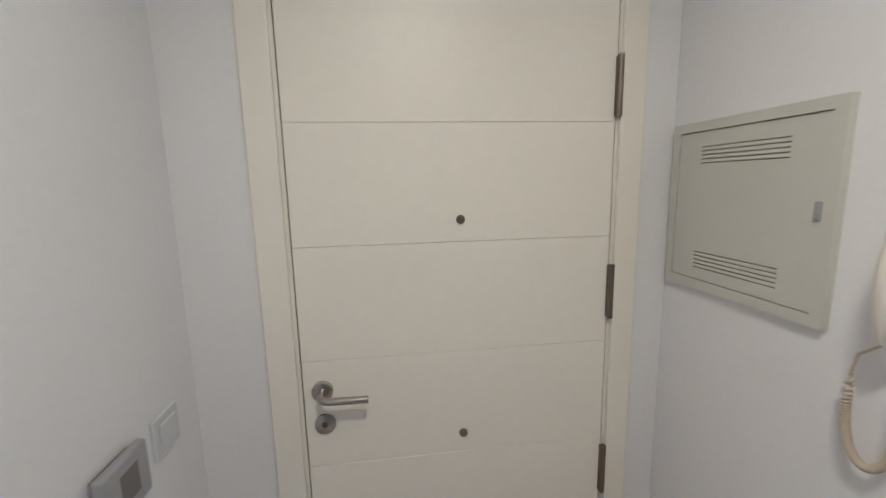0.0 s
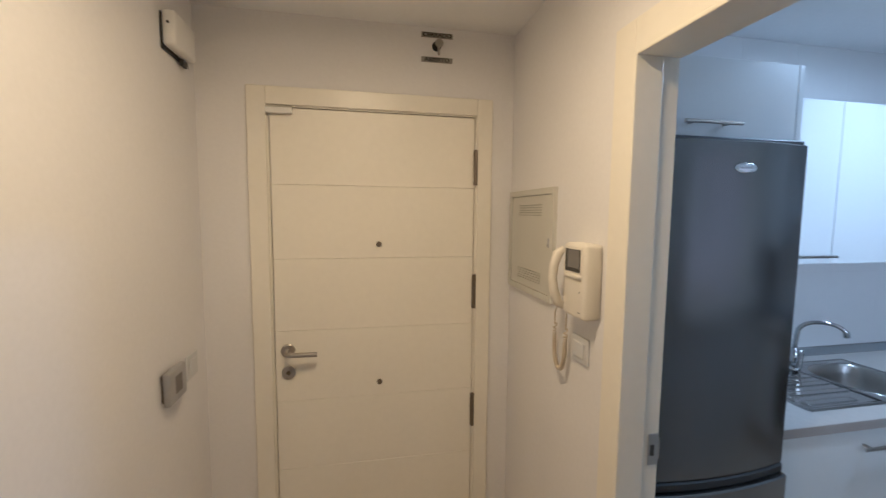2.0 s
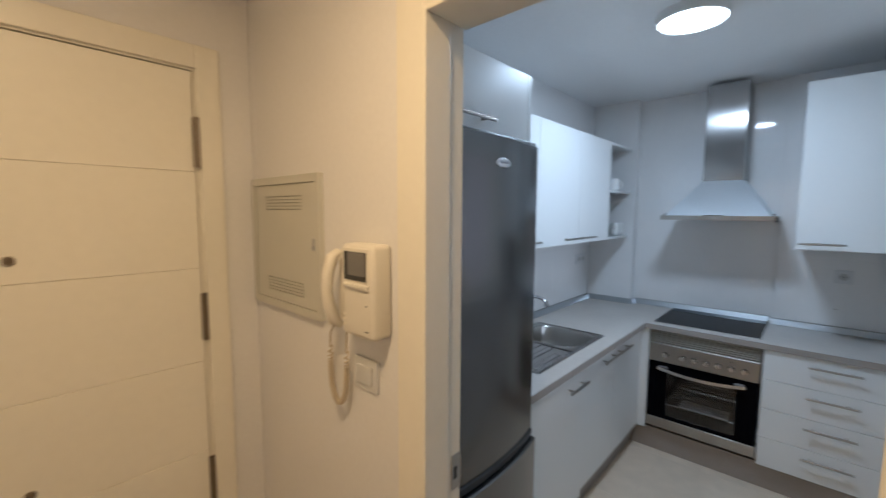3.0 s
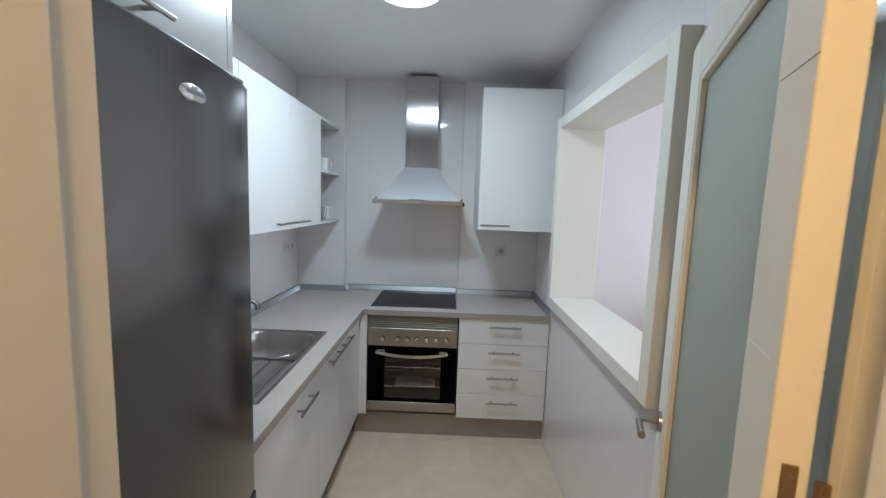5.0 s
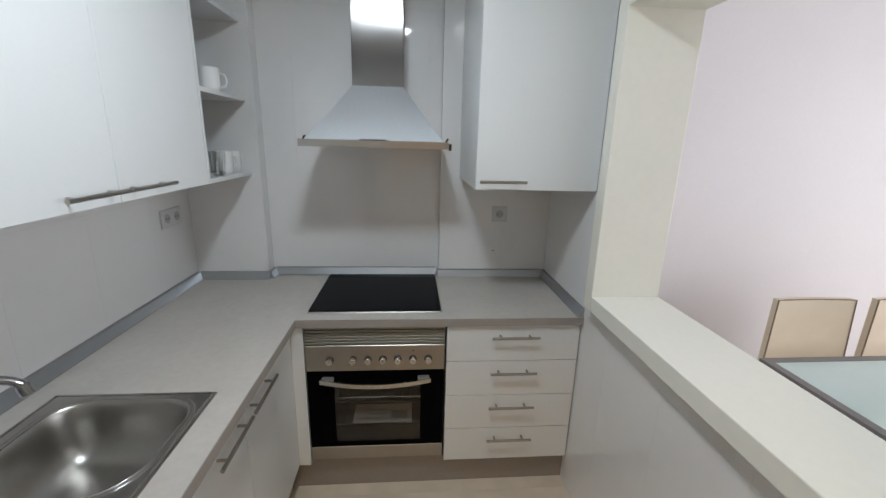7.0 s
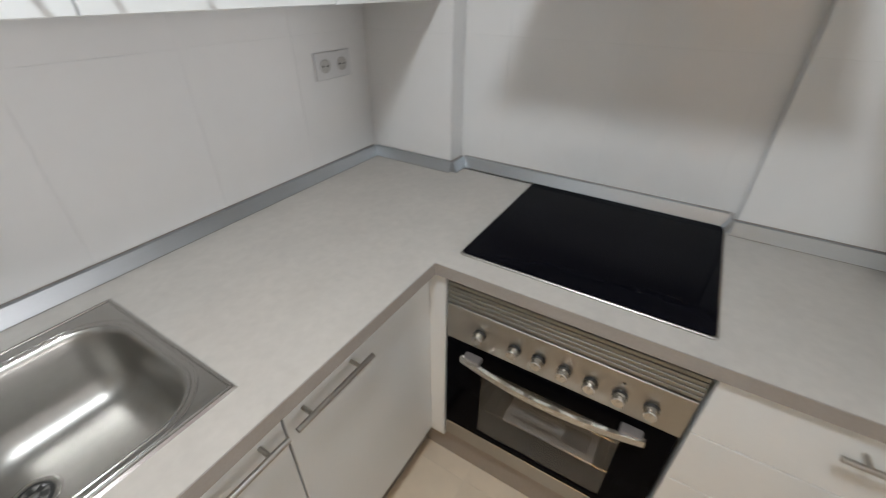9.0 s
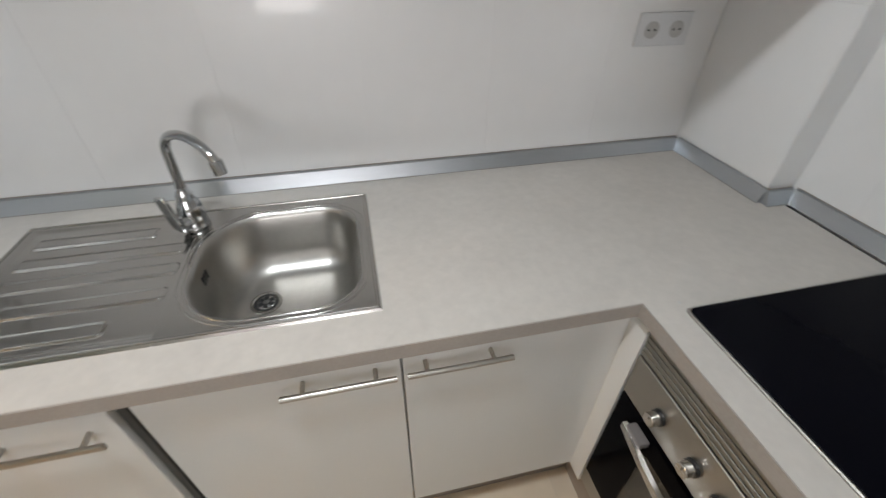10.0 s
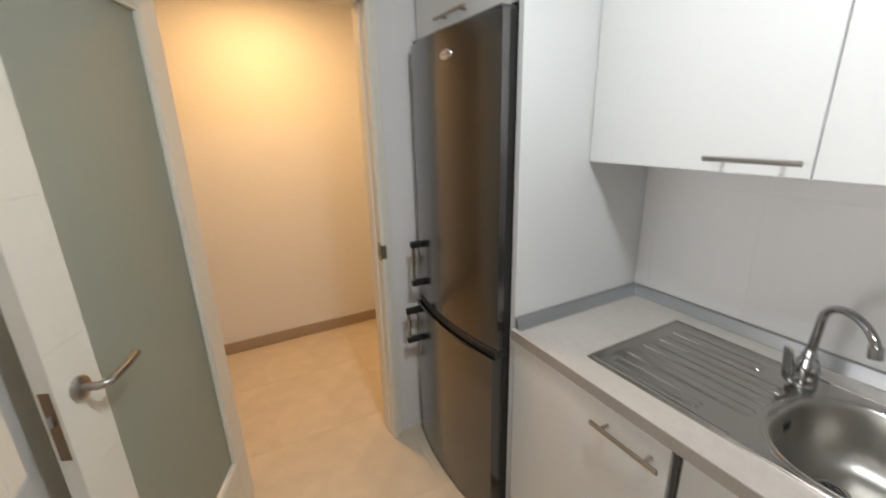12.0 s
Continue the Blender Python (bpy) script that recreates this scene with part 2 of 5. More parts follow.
def sheet(us, vs, keep, w0, w1, axis, bm=None):
    """A slab over a grid of cells, those that keep(u, v) picks, from w0 to w1 along axis: walls and tops with openings through them."""
    bm = bm or bmesh.new()

    def at(u, v, w):
        return {"z": (u, v, w), "y": (u, w, v), "x": (w, u, v)}[axis]
    grid = {}

    def vert(i, j):
        if (i, j) not in grid:
            grid[i, j] = bm.verts.new(at(us[i], vs[j], w0))
        return grid[i, j]
    faces = []
    for i in range(len(us) - 1):
        for j in range(len(vs) - 1):
            if keep((us[i] + us[i + 1]) / 2, (vs[j] + vs[j + 1]) / 2):
                faces.append(bm.faces.new((vert(i, j), vert(i + 1, j), vert(i + 1, j + 1), vert(i, j + 1))))
    ex = bmesh.ops.extrude_face_region(bm, geom=faces)
    move = Vector(at(0, 0, w1 - w0))
    bmesh.ops.translate(bm, vec=move, verts=[g for g in ex["geom"] if isinstance(g, bmesh.types.BMVert)])
    return bm


def outside(*holes):
    return lambda u, v: not any(a < u < b and c < v < d for a, b, c, d in holes)


def bar_handle(parent, c, along, out, length=0.21, r=0.006, stand=0.030, inset=0.038, label="brushed steel bar handle"):
    """A round bar on two posts; c the middle of its foot on the door."""
    c, al, o = Vector(c), Vector(along), Vector(out)
    bm = sweep([c + o * stand - al * length / 2, c + o * stand + al * length / 2], r, 12)
    for s in (-1, 1):
        p = c + al * s * (length / 2 - inset)
        sweep([p, p + o * stand], r * 0.75, 10, bm)
    return part("handle", bm, NICKEL, parent, label, True)


def text_mesh(body, size, m, material, parent, name="lettering"):
    cu = bpy.data.curves.new("text", "FONT")
    cu.body, cu.size, cu.align_x, cu.align_y, cu.extrude = body, size, "CENTER", "CENTER", 0.0004
    cu.offset = size * 0.028
    tmp = bpy.data.objects.new("text", cu)
    me = bpy.data.meshes.new_from_object(tmp)
    bpy.data.objects.remove(tmp)
    bm = bmesh.new()
    bm.from_mesh(me)
    bmesh.ops.transform(bm, matrix=m, verts=bm.verts)
    return part(name, bm, material, parent)


# ---- plan ----
XL, XR, XK = -0.425, 0.827, 0.905      # hall's side walls, kitchen face of the wall between
YD = 1.070                              # hall's door wall
HC, KC = 2.373, 2.475                   # ceilings
YS, YP = 1.090, -0.765                  # kitchen's sink wall, wall with the pass-through
YPB = -0.965                            # its back
XE0, XE1, XE2 = 3.655, 3.735, 3.694     # end wall: pillar, niche behind the hob, right part
DO0, DO1, DOZ = -0.456, 0.257, 2.003    # doorway to the kitchen
PX0, PX1, PZ0, PZ1 = 1.795, 2.955, 1.036, 2.027  # pass-through, clear
DX1, DYB, DC = 3.72, -4.2, 2.48         # dining room
ED0, ED1, EDZ = -0.166, 0.652, 2.018    # entrance door leaf

# floor and ceilings
floor = solid("floor", bx((-1.0, -4.4, -0.12), (4.1, 1.5, -0.001)), FGROUT, "beige stone-look tile floor", "floor", "structure")
solid("ceiling_hall", bx((XL - 0.1, -3.1, HC), (XR + 0.03, YD + 0.1, HC + 0.10)), CEIL, "white painted hall ceiling", "ceiling", "structure")
solid("ceiling_kitchen", bx((XR + 0.034, -0.99, KC), (XE1 + 0.12, YS + 0.10, KC + 0.10)), CEIL, "white painted kitchen ceiling", "ceiling", "structure")
solid("ceiling_dining", bx((XR + 0.034, DYB - 0.1, DC), (DX1 + 0.12, -0.994, DC + 0.10)), CEIL, "white painted dining room ceiling", "ceiling", "structure")

# walls
wall_entrance = solid("wall_entrance", sheet([XL - 0.1, ED0 - 0.03, ED1 + 0.03, XR - 0.001], [0, EDZ + 0.03, HC + 0.05],
      outside((ED0 - 0.03, ED1 + 0.03, -1, EDZ + 0.03)), YD, YD + 0.12, "y"), PAINT, "white painted wall round the entrance door", "wall", "structure")
solid("wall_hall_side", bx((XL - 0.12, -3.1, 0), (XL, YD + 0.12, HC + 0.05)), PAINT, "white painted hall wall", "wall", "structure")
wall_between = solid("wall_between", sheet([-3.1, DO0 - 0.02, DO1 + 0.02, YS + 0.1], [0, DOZ + 0.02, KC + 0.05],
      outside((DO0 - 0.02, DO1 + 0.02, -1, DOZ + 0.02)), XR, XK, "x"), PAINT, "white painted wall between hall and kitchen", "wall", "structure")
solid("wall_hall_back", bx((XL - 0.12, -3.22, 0), (XR + 0.07, -3.1, HC + 0.05)), PAINT, "white painted wall closing the hall", "wall", "structure")
J = 0.0068  # bedding under the tiles
wall_sink = solid("wall_sink", bx((XK, YS - J, 0), (XE1 + 0.1, YS + 0.12, KC + 0.05)), GROUT, "white tiled wall behind the sink", "wall", "structure")
wall_hob = solid("wall_hob", bx((XE1 - J, YPB, 0), (XE1 + 0.12, YS - J, KC + 0.05)), GROUT, "white tiled end wall behind the hob", "wall", "structure")
pillar = solid("wall_pillar", bx((XE0 - J, 0.735 - J, 0), (XE1 - J, YS - J, KC + 0.02)), GROUT, "white tiled pillar beside the hob", "wall", "structure")
pier = solid("wall_pier", bx((XE2 - J, YP + J, 0), (XE1 - J, -0.165, KC + 0.02)), GROUT, "white tiled pier beside the hob", "wall", "structure")
wall_pass = solid("wall_pass", sheet([XK, PX0 - 0.03, PX1 + 0.03, XE1], [0, PZ0 - 0.03, PZ1 + 0.03, KC + 0.05],
      outside((PX0 - 0.03, PX1 + 0.03, PZ0 - 0.03, PZ1 + 0.03)), YPB, YP + J, "y"), GROUT, "white wall with a pass-through to the dining room", "wall", "structure")
solid("wall_dining_end", bx((DX1, DYB, 0), (DX1 + 0.12, YPB, DC + 0.05)), PINKW, "pinkish white dining room wall", "wall", "structure")
WIN = (1.60, 2.38, 0.05, 2.10)
MID = 0.84                              # rail between the upper and lower panes
solid("wall_dining_window", sheet([XK, WIN[0], WIN[1], DX1], [0, WIN[2], WIN[3], DC + 0.05], outside(WIN), DYB - 0.15, DYB, "y"),
      PINKW, "white dining room wall with a balcony window", "wall", "structure")
solid("wall_dining_side", bx((XK - 0.078, DYB - 0.15, 0), (XK, -3.1, DC + 0.05)), PINKW, "white dining room wall", "wall", "structure")
win = thing("window_1", ((WIN[0] + WIN[1]) / 2, DYB - 0.1, WIN[2]), "white framed full-height dining room window", "window", kind="structure")
panes = [(a, b, c, d) for a, b in ((WIN[0] + 0.06, 1.965), (2.015, WIN[1] - 0.06)) for c, d in ((WIN[2] + 0.06, MID), (MID + 0.03, WIN[3] - 0.06))]
part("window_frame", sheet([WIN[0], WIN[0] + 0.06, 1.965, 2.015, WIN[1] - 0.06, WIN[1]], [WIN[2], WIN[2] + 0.06, MID, MID + 0.03, WIN[3] - 0.06, WIN[3]],
     outside(*panes), DYB - 0.12, DYB - 0.07, "y"), WPLAST, win)
part("window_sill", bx((WIN[0] - 0.03, DYB - 0.06, WIN[2] - 0.03), (WIN[1] + 0.03, DYB + 0.03, WIN[2] - 0.001), 0.005), WPLAST, win)
for a, b, c, d in panes:
    part("pane", bx((a, DYB - 0.10, c), (b, DYB - 0.095, d)), CLEAR, win).visible_shadow = False

# baseboards of the hall
bb = thing("baseboard", (XL, 0, 0), "brown-grey laminate baseboard along the hall", "baseboard", kind="structure")
part("board", bx((XL, -3.1, 0), (XL + 0.014, YD, 0.085), 0.003), SKIRT, bb)
part("board", bx((XL + 0.014, YD - 0.014, 0), (ED0 - 0.085, YD, 0.085), 0.003), SKIRT, bb)
part("board", bx((ED1 + 0.085, YD - 0.014, 0), (XR - 0.014, YD, 0.085), 0.003), SKIRT, bb)
part("board", bx((XR - 0.014, DO1 + 0.093, 0), (XR, YD, 0.085), 0.003), SKIRT, bb)
part("board", bx((XR - 0.014, -3.1, 0), (XR, DO0 - 0.082, 0.085), 0.003), SKIRT, bb)


# ---- hall ----
def entrance_door():
    d = thing("door_1", ((ED0 + ED1) / 2, YD, 0), "closed cream lacquered entrance door with fine horizontal grooves", "door", kind="structure")
    # leaf in bands, with fine grooves between them
    cuts = [0.005] + [0.257 + 0.2935 * i for i in range(6)] + [EDZ]
    leaf = part("leaf", bx((ED0, YD + 0.004, 0.005), (ED1, YD + 0.045, EDZ)), DOORW, d)
    for a, b in zip(cuts, cuts[1:]):
        part("panel", bx((ED0, YD - 0.008, a + 0.0004), (ED1, YD + 0.0036, b - 0.0004), 0.0014, 1), DOORW, leaf)
    # frame and casing
    for x0, x1 in ((ED0 - 0.03, ED0 - 0.004), (ED1 + 0.004, ED1 + 0.03)):
        part("jamb", bx((x0, YD - 0.004, 0), (x1, YD + 0.12, EDZ + 0.004)), CASING, d)
    part("head", bx((ED0 - 0.03, YD - 0.004, EDZ + 0.005), (ED1 + 0.03, YD + 0.12, EDZ + 0.03)), CASING, d)
    part("casing", bx((ED0 - 0.082, YD - 0.016, 0), (ED0 - 0.012, YD - 0.004, EDZ + 0.078), 0.003), CASING, d)
    part("casing", bx((ED1 + 0.012, YD - 0.016, 0), (ED1 + 0.076, YD - 0.004, EDZ + 0.078), 0.003), CASING, d)
    part("casing", bx((ED0 - 0.012, YD - 0.0155, EDZ + 0.010), (ED1 + 0.012, YD - 0.004, EDZ + 0.078), 0.003), CASING, d)
    for z in (1.885, 1.354, 0.820):
        bm = sweep([(ED1 + 0.004, YD - 0.018, z - 0.148), (ED1 + 0.004, YD - 0.018, z)], 0.008, 12)
        bx((ED1 - 0.004, YD - 0.012, z - 0.146), (ED1 + 0.012, YD - 0.006, z - 0.002), 0.001, 1, bm)
        part("hinge", bm, BRONZE, d, "dark metal door hinge", True)
    # lever on a round rose, keyhole rose
    f = YD - 0.008
    hx, hz = -0.118, 1.058
    bm = lathe([(0.001, -0.012), (0.022, -0.012), (0.0265, -0.009), (0.027, 0.0)], (hx, f, hz), 28, axis="y")
    h = part("handle", bm, NICKEL, d, "satin nickel lever handle", True)
    bm = sweep([(hx, f - 0.010, hz), (hx, f - 0.040, hz - 0.001), (hx + 0.008, f - 0.052, hz - 0.002), (hx + 0.022, f - 0.056, hz - 0.003),
                (hx + 0.118, f - 0.056, hz - 0.005)], 0.0095, 14)
    part("lever", bm, NICKEL, h, smooth=True)
    bm = lathe([(0.001, -0.010), (0.022, -0.010), (0.0265, -0.007), (0.027, 0.0)], (-0.117, f, 0.966), 28, axis="y")
    k = part("key_rose", bm, NICKEL, d, "satin nickel key rose", True)
    bm = lathe([(0.001, -0.0115), (0.0085, -0.0115), (0.0085, -0.008)], (-0.117, f, 0.968), 16, axis="y")
    part("cylinder", bm, BRONZE, k, smooth=True)
    part("keyhole", bx((-0.1185, f - 0.0122, 0.958), (-0.1155, f - 0.0105, 0.972)), BLACK, k)
    for z in (1.488, 0.901):
        bm = lathe([(0.001, -0.010), (0.008, -0.010), (0.0105, -0.007), (0.0115, 0.0)], (0.248, f, z), 18, axis="y")
        part("peephole" if z > 1 else "stud", bm, BRONZE, d, "dark metal stud", True)
    part("contact_sensor", bx((-0.178, YD - 0.030, 1.992), (-0.080, YD - 0.0165, 2.016), 0.004), WPLAST, d, "small white plastic door contact")


entrance_door()


def hatch_panel():
    p = thing("fuse_box_panel", (XR, 0.845, 1.305), "grey-green metal fuse box cover with louvre slits", "fuse box")
    y0, y1, z0, z1 = 0.640, 1.050, 1.310, 1.710
    w = 0.022
    part("frame", sheet([y0, y0 + w, y1 - w, y1], [z0, z0 + w, z1 - w, z1], outside((y0 + w, y1 - w, z0 + w, z1 - w)), XR - 0.016, XR, "x"), PANELG, p)
    def slits(za):
        return [(0.735, 0.955, za + 0.0095 * i, za + 0.0095 * i + 0.0026) for i in range(5)]
    hs = slits(1.612) + slits(1.361)
    us = [y0 + w + 0.002, 0.735, 0.955, y1 - w - 0.002]
    vs = sorted([z0 + w + 0.002, z1 - w - 0.002] + [h[2] for h in hs] + [h[3] for h in hs])
    dr = part("door", sheet(us, vs, outside(*hs), XR - 0.012, XR - 0.006, "x"), PANELG, p)
    part("backing", bx((XR - 0.0055, y0 + w, z0 + w), (XR - 0.001, y1 - w, z1 - w)), LOUVREBACK, p)
    bm = bx((XR - 0.0165, 0.664, 1.500), (XR - 0.0122, 0.677, 1.534), 0.002, 1)
    bx((XR - 0.0195, 0.666, 1.504), (XR - 0.0160, 0.675, 1.514), 0.001, 1, bm)
    part("latch", bm, SILVERP, dr, "small grey latch")


hatch_panel()


def intercom():
    p = thing("intercom_phone", (XR, 0.47, 1.32), "cream plastic video intercom with a handset on the wall", "intercom")
    f = XR - 0.056
    bm = bx((f, 0.360, 1.322), (XR, 0.480, 1.536), 0.012, 3)
    bx((XR - 0.022, 0.478, 1.335), (XR, 0.545, 1.515), 0.008, 2, bm)
    body = part("body", bm, CREAM, p, smooth=True)
    part("bezel", bx((f - 0.003, 0.372, 1.444), (f + 0.002, 0.470, 1.528), 0.005), CREAM, body)
    part("screen", bx((f - 0.0048, 0.380, 1.455), (f - 0.0034, 0.461, 1.519)), SCREEN, body, "dark glossy screen")
    # reflection on the dark screen, put in as a sheet of paler grey
    part("screen_glare", bx((f - 0.0058, 0.381, 1.466), (f - 0.0050, 0.446, 1.518), 0.0003, 1), SCREENGLARE, body, "paler grey sheet painted as the reflection on the screen")
    part("lip", bx((f - 0.007, 0.374, 1.436), (f + 0.002, 0.464, 1.448), 0.004), CREAM, body)
    for y, z in ((0.470, 1.345), (0.470, 1.358), (0.470, 1.371)):
        part("button", lathe([(0.001, -0.002), (0.003, -0.002), (0.0038, 0.0)], (f, y, z), 12, axis="x"), CREAM, body)
    part("microphone_hole", bx((f - 0.0006, 0.383, 1.398), (f + 0.001, 0.387, 1.402)), BLACK, body)
    part("tone_slot", bx((f - 0.0006, 0.378, 1.341), (f + 0.001, 0.390, 1.343)), INK, body)
    # handset on its cradle
    y = 0.518
    pts = [(XR - 0.034, y, 1.330), (XR - 0.052, y, 1.345), (XR - 0.066, y, 1.385), (XR - 0.071, y, 1.422), (XR - 0.068, y, 1.460),
           (XR - 0.056, y, 1.497), (XR - 0.036, y, 1.512)]
    part("handset", sweep(pts, [0.009, 0.0155, 0.0145, 0.0135, 0.0145, 0.0160, 0.010], 18), CREAM, p, smooth=True)
    # cord: plain ends and a coiled loop
    def loop(s):
        a = math.pi * s
        return Vector((XR - 0.028, 0.541 + 0.036 * math.cos(a), 1.262 - 0.140 * max(0, math.sin(a)) ** 0.55))
    n = 2000
    pts = []
    for i in range(n + 1):
        s = i / n
        c = loop(s)
        t = (loop(min(1, s + 0.01)) - loop(max(0, s - 0.01))).normalized()
        u = Vector((1, 0, 0))
        v = t.cross(u)
        a = 2 * math.pi * 100 * s
        pts.append(c + (u * math.cos(a) + v * math.sin(a)) * 0.0050)
    cord = part("cord", sweep(pts, 0.0023, 6), CORD, p, "coiled cream handset cord", True)
    part("cord_end", sweep([(XR - 0.045, 0.530, 1.330), (XR - 0.034, 0.566, 1.300), (XR - 0.028, 0.577, 1.258)], 0.0022, 8), CORD, cord)
    part("cord_end", sweep([(XR - 0.028, 0.500, 1.335), (XR - 0.028, 0.503, 1.300), (XR - 0.028, 0.505, 1.258)], 0.0022, 8), CORD, cord)


intercom()


def rocker_switch(name, base, y0, y1, z0, z1, x, out, label):
    s = thing(name, base, label, "light switch")
    part("plate", bx((x, y0, z0), (x + out * 0.008, y1, z1), 0.003), SWITCHG, s)
    m = 0.017
    part("rocker", bx((x + out * 0.0082, y0 + m, z0 + m), (x + out * 0.0125, y1 - m, z1 - m), 0.002), SWITCHG, s)


rocker_switch("light_switch", (XR, 0.45, 1.17), 0.410, 0.500, 1.172, 1.252, XR, -1, "white plastic rocker switch below the intercom")
rocker_switch("light_switch", (XL, 0.94, 1.03), 0.872, 0.966, 1.028, 1.115, XL, 1, "white plastic rocker switch beside the thermostat")

th = thing("thermostat", (XL, 0.75, 1.02), "silver grey wall thermostat with a small screen", "thermostat")
part("body", bx((XL + 0.010, 0.690, 1.020), (XL + 0.030, 0.812, 1.125), 0.006, 3), SILVERP, th, smooth=True)
part("backplate", bx((XL, 0.702, 1.028), (XL + 0.0098, 0.800, 1.117), 0.003), TABLEF, th, "dark recessed back")
part("screen", bx((XL + 0.0295, 0.730, 1.046), (XL + 0.0310, 0.778, 1.102), 0.001, 1), TABLEF, th, "grey screen")

al = thing("alarm_sensor", (XL, 0.90, 2.11), "white plastic alarm box with a black back edge", "alarm sensor")
part("backplate", bx((XL, 0.810, 2.118), (XL + 0.006, 0.968, 2.230), 0.003), BLACK, al)
part("cover", bx((XL + 0.0062, 0.806, 2.126), (XL + 0.045, 0.972, 2.236), 0.012, 3), WPLAST, al, smooth=True)
part("eye", lathe([(0.001, -0.002), (0.004, -0.002), (0.004, 0.004)], (XL + 0.026, 0.805, 2.195), 12, axis="y"), BLACK, al)
part("clip", bx((XL + 0.008, 0.92, 2.104), (XL + 0.022, 0.96, 2.1255), 0.003), BLACK, al)

# key switch with two labels over the door
ks = thing("key_switch", (0.487, YD, 2.23), "key switch with labels for closed and open", "key switch")
for z, word in ((2.342, "CERRADO"), (2.245, "ABIERTO")):
    lab = part("label", bx((0.423, YD - 0.0025, z - 0.0105), (0.553, YD, z + 0.0105)), LABELW, ks, "grey label with black letters")
    text_mesh(word, 0.024, Matrix.Translation((0.488, YD - 0.003, z)) @ Matrix.Rotation(radians(90), 4, "X") @ Matrix.Diagonal((1.08, 0.92, 1, 1)), INK, lab)
bm = lathe([(0.001, -0.012), (0.015, -0.012), (0.018, -0.009), (0.019, 0.0)], (0.486, YD, 2.298), 22, axis="y")
lk = part("lock", bm, BLACK, ks, "round dark key lock", True)
bm = lathe([(0.005, -0.002), (0.017, -0.002), (0.017, 0.002), (0.005, 0.002), (0.005, -0.002)], (0.494, YD - 0.020, 2.306), 20, axis="y")
bx((0.4875, YD - 0.022, 2.258), (0.4965, YD - 0.018, 2.291), 0.001, 1, bm)
bx((0.484, YD - 0.019, 2.296), (0.488, YD - 0.012, 2.302), 0.0, 1, bm)
part("key", bm, NICKEL, lk, "small metal key", True)

hl = thing("ceiling_lamp", (HX, HY, HC), "small round warm ceiling lamp in the hall", "ceiling lamp")
part("rim", lathe([(0.118, 0.0), (0.120, -0.006), (0.116, -0.026), (0.108, -0.030), (0.106, -0.024), (0.106, -0.001)], (HX, HY, HC), 40), WPLAST, hl, smooth=True)
part("diffuser", lathe([(0.104, -0.016), (0.104, -0.026), (0.092, -0.036), (0.060, -0.041), (0.001, -0.042)], (HX, HY, HC), 40), DIFFH, hl, smooth=True)


